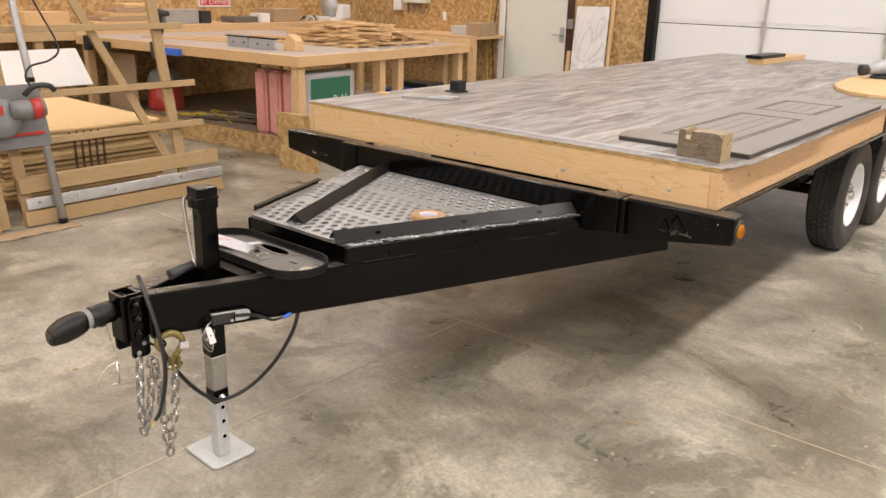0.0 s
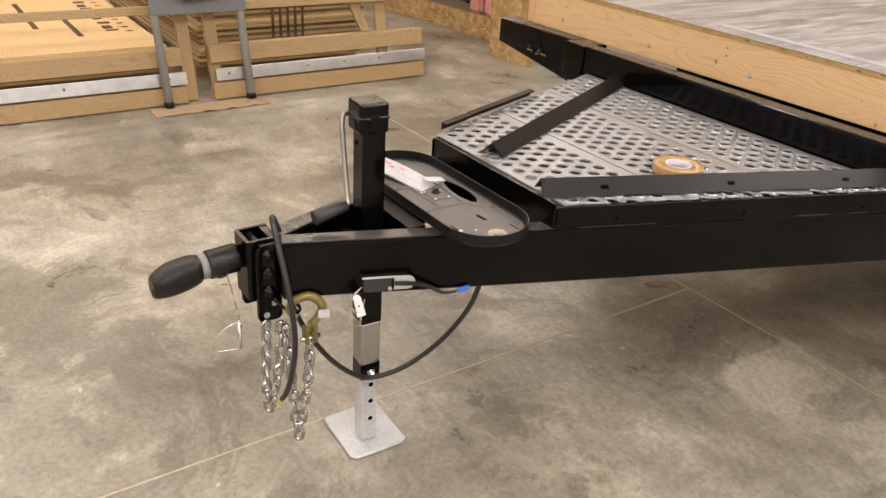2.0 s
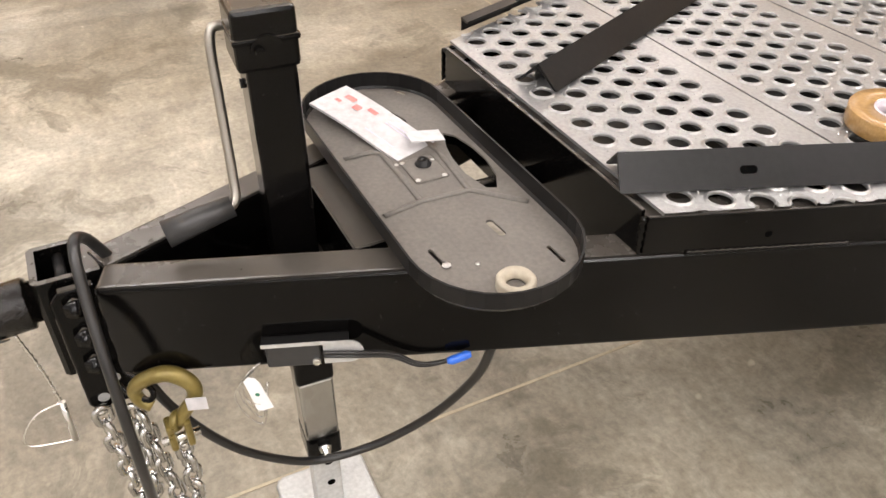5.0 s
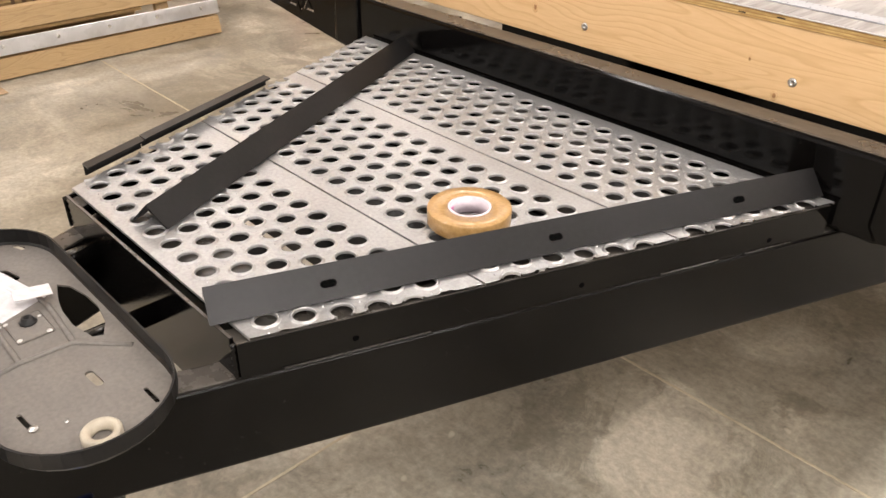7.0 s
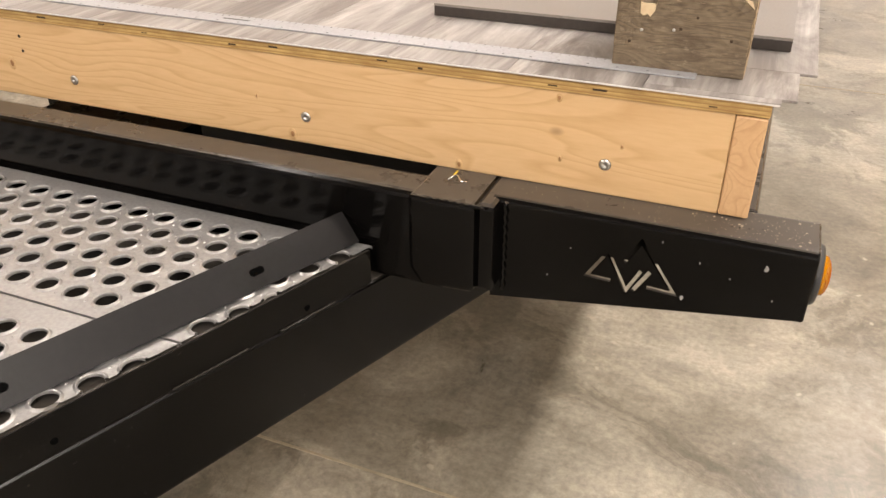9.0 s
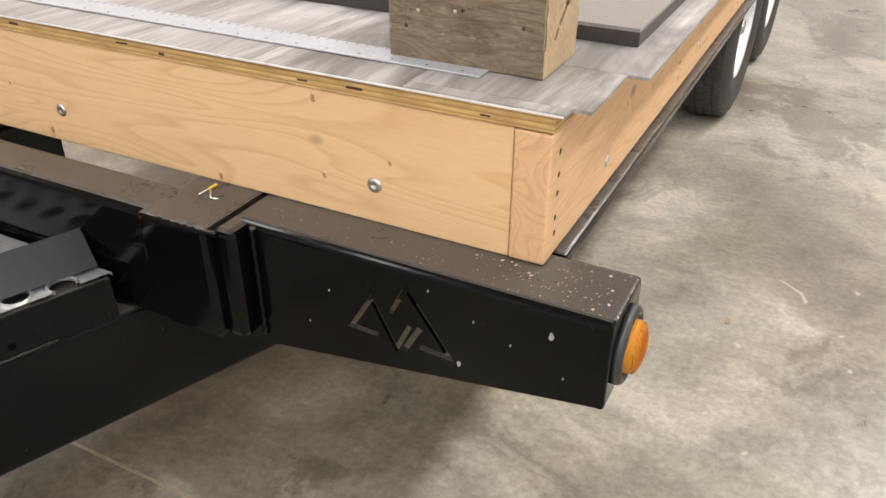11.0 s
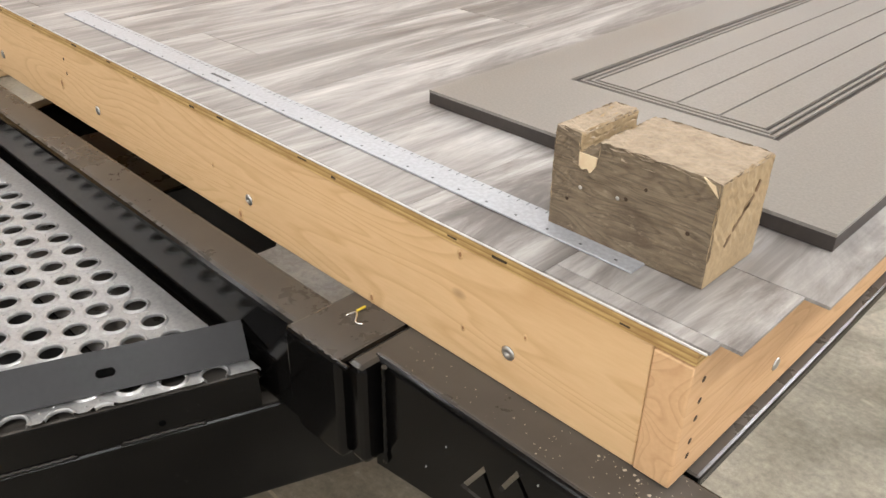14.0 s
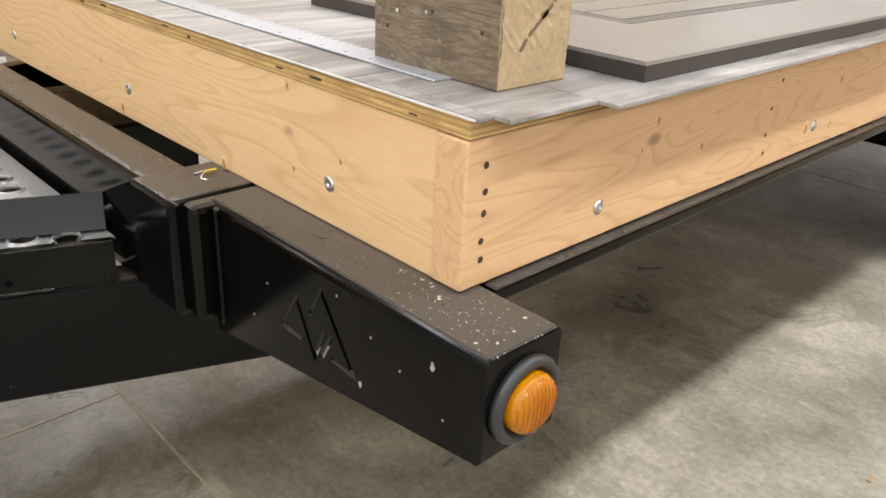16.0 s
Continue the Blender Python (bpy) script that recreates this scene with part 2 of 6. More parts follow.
DUSTY = plain("dusty_black_steel", (0.085, 0.077, 0.068), (0.165, 0.151, 0.134), (0.5, 0.7), 0.0, 14, 160, 0.1)
CAST_BLACK = plain("rough_black_casting", (0.0025, 0.002, 0.0018), (0.006, 0.005, 0.0045), (0.08, 0.22), 0.0, 30, 190, 0.8, gloss=0.4)
CHAIN_ZINC = zinc("chain_zinc", (0.36, 0.36, 0.35), (0.55, 0.545, 0.53), (0.14, 0.30), 60.0)
LIP_ZINC = plain("pale_zinc_plating", (0.45, 0.45, 0.44), (0.58, 0.58, 0.57), (0.3, 0.45), 0.4, 20, 120, 0.05)
CHALKY_ZINC = plain("chalky_galvanised_steel", (0.40, 0.41, 0.41), (0.60, 0.61, 0.60), (0.42, 0.6), 0.35, 16, 120, 0.1)
RUBBER = plain("black_tyre_rubber", (0.022, 0.021, 0.020), (0.055, 0.052, 0.048), (0.5, 0.7), 0, 20, 160, 0.2)
CABLE = plain("black_cable_jacket", (0.009, 0.0088, 0.0085), (0.017, 0.0165, 0.016), (0.28, 0.42), 0, 30, 200, 0.05)
WHITE_PAINT = plain("white_paint", (0.70, 0.71, 0.72), (0.80, 0.80, 0.80), (0.3, 0.45), 0, 2, 80, 0.04)
WALL_WHITE = plain("white_steel_panel", (0.76, 0.76, 0.78), (0.84, 0.84, 0.85), (0.35, 0.5), 0, 1.5, 60, 0.05)
PAPER = plain("white_paper", (0.44, 0.43, 0.44), (0.54, 0.53, 0.54), (0.6, 0.8), 0, 6, 90, 0.05)
GREY_PAINT = plain("grey_painted_panel", (0.205, 0.190, 0.170), (0.235, 0.219, 0.199), (0.26, 0.38), 0, 3, 320, 0.02)
# Dark brown edge colour, deepened to put shade into the grooves too.
PANEL_EDGE = plain("panel_edge_groove_shade", (0.030, 0.024, 0.021), (0.046, 0.038, 0.033), (0.4, 0.55), 0, 6, 110, 0.05)
WEATHERED = weathered()
POST_END = plain("sawn_post_end", (0.27, 0.19, 0.10), (0.43, 0.325, 0.19), (0.6, 0.75), 0, 22, 160, 0.3)
JOINT = plain("pale_joint_sealant", (0.31, 0.26, 0.18), (0.54, 0.465, 0.34), (0.6, 0.8), 0, 14, 90, 0.1)
RED = plain("red_plastic", (0.38, 0.03, 0.025), (0.50, 0.05, 0.04), (0.3, 0.45), 0, 8)
CAST = plain("cast_grey_metal", (0.34, 0.34, 0.34), (0.44, 0.44, 0.43), (0.35, 0.5), 0.4, 12)
YELLOW_ZINC = plain("yellow_chromate_hook", (0.13, 0.10, 0.024), (0.24, 0.185, 0.06), (0.22, 0.40), 0.4, 40)
BLUE = plain("blue_plastic", (0.02, 0.10, 0.50), (0.03, 0.15, 0.65), (0.3, 0.45), 0, 14)
BROWN_CARD = plain("brown_cardboard", (0.34, 0.235, 0.14), (0.42, 0.30, 0.185), (0.7, 0.85), 0, 5)
GREEN = plain("green_wrap", (0.02, 0.15, 0.085), (0.03, 0.19, 0.11), (0.3, 0.45), 0, 5)
PINK = plain("pink_fibreglass", (0.58, 0.24, 0.21), (0.72, 0.36, 0.32), (0.8, 0.95), 0, 16, 60, 0.6)
YELLOW = plain("yellow_plastic", (0.6, 0.45, 0.03), (0.7, 0.55, 0.06), (0.35, 0.5), 0, 6)
BLACK_PLASTIC = plain("black_plastic", (0.018, 0.018, 0.018), (0.03, 0.03, 0.03), (0.35, 0.55), 0, 12)
GREY_PLASTIC = plain("grey_plastic", (0.2, 0.2, 0.2), (0.27, 0.27, 0.27), (0.4, 0.55), 0, 12)
SHEATHING = pine("spruce_plywood", "x", (0.76, 0.55, 0.29), (0.62, 0.41, 0.18))
# Darker edges stand in for the shade in the thin gaps between sheets.
STACK_DARK = plain("gap_shade_sheet_edge", (0.10, 0.06, 0.025), (0.30, 0.19, 0.08), (0.6, 0.8), 0, 10, 120, 0.4)
STACK_PALE = plain("pale_sheet_edge", (0.46, 0.33, 0.15), (0.62, 0.46, 0.23), (0.6, 0.8), 0, 10, 120, 0.4)
STACK_EDGE = plain("sheet_stack_edge", (0.22, 0.13, 0.05), (0.58, 0.40, 0.18), (0.6, 0.8), 0, 14, 120, 0.4)
MELAMINE = plain("white_melamine", (0.70, 0.69, 0.67), (0.76, 0.75, 0.73), (0.3, 0.4), 0, 2)
CREAM = plain("cream_steel", (0.66, 0.67, 0.60), (0.72, 0.73, 0.66), (0.4, 0.5), 0, 2)
MAROON = plain("maroon_trim", (0.045, 0.018, 0.016), (0.07, 0.028, 0.025), (0.4, 0.5), 0, 5)
BENCH_TOP = plain("worn_grey_bench_top", (0.34, 0.28, 0.24), (0.46, 0.40, 0.36), (0.5, 0.7), 0, 4)
DIRTY_FLOOR = plain("dusty_shelf_boards", (0.20, 0.15, 0.10), (0.32, 0.25, 0.17), (0.6, 0.8), 0, 4)


def glow(name, colour, strength):
    n = Nodes(name)
    n.b.inputs["Emission Color"].default_value = (*colour, 1)
    n.b.inputs["Emission Strength"].default_value = strength
    return n.done(colour, 0.5)


# ---- mesh helpers ----
def block(bm, x0, x1, y0, y1, z0, z1, m=None):
    vs = [Vector((x, y, z)) for z in (z0, z1) for x, y in ((x0, y0), (x1, y0), (x1, y1), (x0, y1))]
    vs = [bm.verts.new(m @ v if m else v) for v in vs]
    for f in ((3, 2, 1, 0), (4, 5, 6, 7), (0, 1, 5, 4), (1, 2, 6, 5), (2, 3, 7, 6), (3, 0, 4, 7)):
        bm.faces.new([vs[i] for i in f])
    return bm


def rounded(bm, r, seg=2):
    bmesh.ops.bevel(bm, geom=list(bm.edges), offset=r, segments=seg, affect="EDGES", profile=0.5)
    return bm


def box(x0, x1, y0, y1, z0, z1, r=0.0, m=None):
    bm = block(bmesh.new(), x0, x1, y0, y1, z0, z1, m)
    return rounded(bm, r) if r else bm


def prism(poly, lift, bm=None):
    """A flat outline (points in space) pushed along lift."""
    bm = bm or bmesh.new()
    a = [bm.verts.new(Vector(p)) for p in poly]
    b = [bm.verts.new(Vector(p) + Vector(lift)) for p in poly]
    n = len(a)
    bm.faces.new(a[::-1])
    bm.faces.new(b)
    for i in range(n):
        bm.faces.new((a[i], a[(i + 1) % n], b[(i + 1) % n], b[i]))
    bmesh.ops.recalc_face_normals(bm, faces=bm.faces[:])
    return bm


def smooth_line(pts, steps=6):
    """A Catmull-Rom line through the points."""
    p = [Vector(q) for q in pts]
    p = [2 * p[0] - p[1], *p, 2 * p[-1] - p[-2]]
    out = []
    for i in range(1, len(p) - 2):
        for k in range(steps):
            t = k / steps
            out.append(0.5 * (2 * p[i] + (p[i + 1] - p[i - 1]) * t + (2 * p[i - 1] - 5 * p[i] + 4 * p[i + 1] - p[i + 2]) * t * t
                              + (3 * p[i] - p[i - 1] - 3 * p[i + 1] + p[i + 2]) * t ** 3))
    return out + [p[-2]]


def tube(pts, radius, seg=10, bm=None, closed=False):
    """A round bar along a line; radius is a number or one per point."""
    bm = bm or bmesh.new()
    pts = [Vector(p) for p in pts]
    n = len(pts)
    rings, side = [], None
    for i, p in enumerate(pts):
        a, b = (pts[(i - 1) % n], pts[(i + 1) % n]) if closed else (pts[max(i - 1, 0)], pts[min(i + 1, n - 1)])
        d = (b - a).normalized()
        if side is None:
            side = d.orthogonal().normalized()
        side = (side - d * side.dot(d)).normalized()
        up = d.cross(side)
        r = radius[i] if isinstance(radius, (list, tuple)) else radius
        rings.append([bm.verts.new(p + r * (math.cos(2 * math.pi * k / seg) * side + math.sin(2 * math.pi * k / seg) * up)) for k in range(seg)])
    for i in range(n if closed else n - 1):
        a, b = rings[i], rings[(i + 1) % n]
        for k in range(seg):
            f = bm.faces.new((a[k], a[(k + 1) % seg], b[(k + 1) % seg], b[k]))
            f.smooth = True
    if not closed:
        bm.faces.new(rings[0][::-1])
        bm.faces.new(rings[-1])
    return bm


def rod(a, b, r, seg=12, bm=None, r2=None):
    return tube([a, b], [r, r if r2 is None else r2], seg, bm)


def lathe(profile, m, seg=40, bm=None):
    """(radius, height) pairs turned round the z axis, placed by m; the ends are closed where the radius is 0."""
    bm = bm or bmesh.new()
    rings = []
    for r, z in profile:
        if r < 1e-6:
            rings.append([bm.verts.new(m @ Vector((0, 0, z)))])
        else:
            rings.append([bm.verts.new(m @ Vector((r * math.cos(2 * math.pi * k / seg), r * math.sin(2 * math.pi * k / seg), z))) for k in range(seg)])
    for a, b in zip(rings, rings[1:]):
        for k in range(seg):
            j = (k + 1) % seg
            q = [v for v in (a[k] if len(a) > 1 else a[0], a[j] if len(a) > 1 else None, b[j] if len(b) > 1 else b[0], b[k] if len(b) > 1 else None) if v]
            if len(q) > 2:
                bm.faces.new(q).smooth = True
    bmesh.ops.recalc_face_normals(bm, faces=bm.faces[:])
    return bm


def plate(outer, holes, thick):
    """A flat plate with holes through it; all outlines at one height."""
    bm = bmesh.new()
    edges = []
    for loop in (outer, *holes):
        vs = [bm.verts.new(p) for p in loop]
        edges += [bm.edges.new((vs[i], vs[(i + 1) % len(vs)])) for i in range(len(vs))]
    bmesh.ops.triangle_fill(bm, edges=edges, use_beauty=True)
    r = bmesh.ops.extrude_face_region(bm, geom=bm.faces[:])
    for v in r["geom"]:
        if isinstance(v, bmesh.types.BMVert):
            v.co.z -= thick
    bmesh.ops.recalc_face_normals(bm, faces=bm.faces[:])
    return bm


def link_mesh(name, bm, material):
    me = bpy.data.meshes.new(name)
    bm.to_mesh(me)
    bm.free()
    for m in material if isinstance(material, (list, tuple)) else [material]:
        me.materials.append(m)
    return new(name, me)


def placed(ob):
    """The world pose of an object, before the scene is evaluated."""
    m = ob.matrix_parent_inverse @ ob.matrix_basis
    return placed(ob.parent) @ m if ob.parent else ob.matrix_basis.copy()


def part(name, bm, material, parent, label=""):
    """One mesh, in world places, as a part of a thing or of a part."""
    ob = link_mesh(name, bm, material)
    ob.parent = parent
    ob.matrix_parent_inverse = placed(parent).inverted()
    return tagged(ob, label)


def thing(name, label, category, at=(0, 0, 0), group="", kind=""):
    ob = new(name)
    ob.location = at
    return tagged(ob, label, category, group, kind)


def single(name, bm, material, label, category, group="", kind=""):
    return tagged(link_mesh(name, bm, material), label, category, group, kind)


def setting(name, bm, material, label="", category=""):
    return tagged(link_mesh(name, bm, material), label, category, "", "structure")

# ---- the building ----
X0, X1, Y0, Y1 = -10.0, 7.0, -7.0, 9.8
setting("floor", box(X0, X1, Y0, Y1, -0.2, 0.0), CONCRETE, "mottled brown and grey polished concrete workshop floor", "floor")
setting("ceiling", box(X0 - 0.2, X1 + 0.2, Y0 - 0.2, Y1 + 0.2, CEILING, CEILING + 0.15), WALL_WHITE, "white steel workshop ceiling", "ceiling")
setting("wall_west", box(X0 - 0.2, X0, Y0, Y1, 0, CEILING), OSB, "workshop wall lined with tan strand board", "wall")
setting("wall_east", box(X1, X1 + 0.2, Y0, Y1, 0, CEILING), WALL_WHITE, "white workshop wall", "wall")
setting("wall_south", box(X0 - 0.2, X1 + 0.2, Y0 - 0.2, Y0, 0, CEILING), WALL_WHITE, "white workshop wall", "wall")
# the north wall leaves room for the walk-in door and the overhead door
DX0, DX1, GX0, GX1 = -7.12, -6.08, -4.76, 0.5
nw = bmesh.new()
for a, b, z0, z1 in ((X0 - 0.2, DX0, 0, CEILING), (DX1, GX0, 0, CEILING), (GX1, X1 + 0.2, 0, CEILING), (DX0, DX1, 2.1, CEILING), (GX0, GX1, 3.1, CEILING)):
    block(nw, a, b, Y1, Y1 + 0.2, z0, z1)
setting("wall_north", nw, OSB, "workshop end wall lined with tan strand board", "wall")
door = tagged(new("door_1"), "closed cream steel walk-in door with lever handle", "door", kind="structure")
part("leaf", box(DX0 + 0.01, DX1 - 0.01, Y1 + 0.02, Y1 + 0.06, 0.01, 2.09, 0.003), CREAM, door)
frame_bm = bmesh.new()
block(frame_bm, DX0 - 0.09, DX0, Y1 - 0.02, Y1, 0, 2.19)
block(frame_bm, DX0, DX1, Y1 - 0.02, Y1, 2.1, 2.19)
part("frame", frame_bm, WHITE_PAINT, door)
part("side_trim", box(DX1 + 0.02, DX1 + 0.12, Y1 - 0.025, Y1, 0, 2.19, 0.003), MAROON, door, "dark maroon trim")
hd = rod((DX1 - 0.07, Y1 + 0.02, 1.0), (DX1 - 0.07, Y1 - 0.05, 1.0), 0.012)
rod((DX1 - 0.07, Y1 - 0.05, 1.0), (DX1 - 0.19, Y1 - 0.05, 1.0), 0.009, 10, hd)
block(hd, DX1 - 0.1, DX1 - 0.04, Y1 + 0.008, Y1 + 0.02, 0.9, 1.1)
part("door_handle", hd, ALU, door, "satin steel lever handle")
gate = tagged(new("door_2"), "closed white sectional overhead garage door", "garage door", kind="structure")
GZ0 = 0.02
for i in range(5):
    bm = box(GX0 + 0.02, GX1 - 0.02, Y1 + 0.03, Y1 + 0.08, GZ0 + i * 0.61, GZ0 + i * 0.61 + 0.600, 0.004)
    block(bm, GX0 + 0.05, GX1 - 0.05, Y1 + 0.024, Y1 + 0.03, GZ0 + i * 0.61 + 0.05, GZ0 + i * 0.61 + 0.062)
    part("panel", bm, WALL_WHITE, gate)
for x in (-3.40, -2.08, -0.76):
    part("strut", box(x - 0.016, x + 0.016, Y1 + 0.0, Y1 + 0.0235, 0.02, 3.1, 0.004), ZINC, gate, "galvanised hinge strip")
    for i in range(1, 5):
        part("hinge", box(x - 0.03, x + 0.03, Y1 - 0.012, Y1 - 0.0005, GZ0 + i * 0.61 - 0.09, GZ0 + i * 0.61 + 0.07, 0.005), ZINC, gate, "galvanised roller hinge")
part("track", box(GX0 - 0.09, GX0 + 0.03, Y1 - 0.08, Y1 + 0.02, 0, 3.1, 0.006), STEEL_DARK, gate, "dark steel door track")

# ceiling lamps
GLOW = glow("lamp_diffuser", (1.0, 0.965, 0.94), 9.0)
for lx, ly in LAMPS:
    lamp = thing("ceiling_light", "long white strip lamp fixed under the ceiling", "ceiling light", (lx, ly, CEILING), "strip lamps")
    part("housing", box(lx - 0.17, lx + 0.17, ly - 1.16, ly + 1.16, CEILING - 0.06, CEILING - 0.001, 0.01), WHITE_PAINT, lamp)
    part("diffuser", box(lx - 0.15, lx + 0.15, ly - 1.14, ly + 1.14, CEILING - 0.085, CEILING - 0.0605, 0.008), GLOW, lamp)
    data = bpy.data.lights.new("strip", "AREA")
    data.shape, data.size, data.size_y, data.energy, data.color = "RECTANGLE", 0.30, 2.28, LAMP_WATTS[lx], (1.0, 0.962, 0.945)
    new("strip", data).matrix_world = pose(lx, ly, CEILING - 0.09)

# floor joints
JX0, JY0, JY1 = -2.322, 2.972, 6.15
for bm in (box(JX0 - 0.0035, JX0 + 0.0035, Y0, JY0 - 0.005, -0.001, 0.0015),
           box(X0, X1, JY0 - 0.0035, JY0 + 0.0035, -0.001, 0.0015), box(X0, X1, JY1 - 0.0035, JY1 + 0.0035, -0.001, 0.0015)):
    setting("floor_joint", bm, JOINT, "pale filled saw cut in the concrete", "floor joint")

# ---- the trailer ----
CX, TX = -2.17, -2.18            # middle lines of the frame and of the tongue
TOP, DECK_Y = 0.857, 2.836       # top of the front beam; front face of the deck
SLOPE = 0.377                    # outward run of the tongue bars, per metre of length
trailer = thing("flatbed_trailer", "black enamelled steel trailer frame with A-frame tongue", "trailer", (CX, 5.0, 0))


def tongue_x(y, side, inset=0.0):
    """x of the outer face of a tongue bar."""
    return TX + side * (0.048 + (y - 1.20) * SLOPE - inset)


def slanted(y0, y1, side, inset0, inset1, z0, z1):
    """A bar that lies along a tongue bar, between two insets from its outer face."""
    return prism([(tongue_x(y0, side, inset0), y0, z0), (tongue_x(y1, side, inset0), y1, z0), (tongue_x(y1, side, inset1), y1, z0), (tongue_x(y0, side, inset1), y0, z0)], (0, 0, z1 - z0))


for side in (1, -1):
    prof = [(1.185, 0.557), (2.0, 0.548), (3.2, 0.544), (3.2, 0.70), (1.185, 0.70)]
    web = Vector((side * -0.0505, 0.019, 0))
    part("tongue_bar", rounded(prism([(tongue_x(y, side), y, z) for y, z in prof], web), 0.008, 4), BLACK, trailer)
    part("platform_rail", rounded(slanted(1.80, 2.728, side, 0.001, 0.007, 0.7005, 0.757), 0.0015), BLACK, trailer)
    part("rail_ledge", slanted(1.806, 2.728, side, 0.0085, 0.05, 0.744, 0.750), BLACK, trailer)
    # weld bead at the front of each rail
    pts = [(tongue_x(1.80, side, 0.004 + 0.004 * (k % 2)), 1.797, 0.702 + 0.006 * k) for k in range(10)]
    part("weld_bead", tube(pts, [0.003 + 0.0012 * (k % 2) for k in range(10)], 6), BLACK, trailer)
part("platform_front", box(tongue_x(1.80, -1) + 0.012, tongue_x(1.80, 1) - 0.012, 1.797, 1.803, 0.60, 0.762, 0.001), BLACK, trailer)
# Dark bars invented under the planks; they stand in for shade in the holes.
for y in (1.885, 2.122, 2.432, 2.66):
    part("hole_backing_bar", box(tongue_x(y, -1, 0.06), tongue_x(y, 1, 0.06), y - 0.055, y + 0.055, 0.728, 0.736), BLACK, trailer)
for a, z in ((0.146, 0.722), (0.477, 0.718), (0.813, 0.716)):
    yy = 1.80 + a
    n2 = Vector((1, -SLOPE, 0)).normalized()
    p = Vector((tongue_x(yy, 1, 0.001), yy, z))
    part("rail_hole", rod(p - n2 * 0.001, p + n2 * 0.0006, 0.0045, 12), PITCH, trailer)
for side in (1, -1):
    for ya, yb in ((1.85, 2.06), (2.41, 2.53), (2.565, 2.665)):
        n_b = int((yb - ya) / 0.005)
        pts = [(tongue_x(ya + 0.005 * k, side, -0.0008 + 0.0008 * (k % 2)), ya + 0.005 * k, 0.7005) for k in range(n_b)]
        part("weld_bead", tube(pts, [0.0022 + 0.0008 * (k % 2) for k in range(n_b)], 6), BLACK, trailer)
part("tongue_web", prism([(TX, 1.16, 0.562), (tongue_x(1.53, 1, 0.056), 1.53, 0.562), (tongue_x(1.53, -1, 0.056), 1.53, 0.562)], (0, 0, 0.006)), BLACK, trailer)
part("jack_crossbar", box(tongue_x(1.50, -1, 0.056), tongue_x(1.50, 1, 0.056), 1.487, 1.535, 0.60, 0.699, 0.004), BLACK, trailer)
part("stub_tube", rod((-2.155, 1.536, 0.675), (-2.155, 1.796, 0.675), 0.016, 16), BLACK, trailer)
part("stub_tube", rod((-2.345, 1.70, 0.70), (-2.345, 1.796, 0.70), 0.016, 16), BLACK, trailer)
# front beam: middle tube, two tapered arms, two box gussets
def flat_strip(path, w):
    """The outline of a strip of width w along a bent line in the plane."""
    p = [Vector(q) for q in path]
    left, right = [], []
    for k, q in enumerate(p):
        ds = [(b - a).normalized() for a, b in ((p[max(k - 1, 0)], q), (q, p[min(k + 1, len(p) - 1)])) if (b - a).length > 0]
        ns = [Vector((-d.y, d.x)) for d in ds]
        m = (ns[0] + ns[-1]).normalized()
        off = m * min(w / 2 / max(m.dot(ns[0]), 0.3), w * 1.4)
        left.append(q + off)
        right.append(q - off)
    return left + right[::-1]


BADGE_LINES = (([(-0.021, -0.028), (-0.054, -0.0265), (-0.028, 0.016), (0.001, -0.039), (0.018, -0.004)], 0.0055),
               ([(-0.005, 0.005), (0.014, 0.041), (0.064, -0.029), (0.028, -0.027)], 0.0055), ([(0.010, -0.038), (0.030, -0.003)], 0.0065))


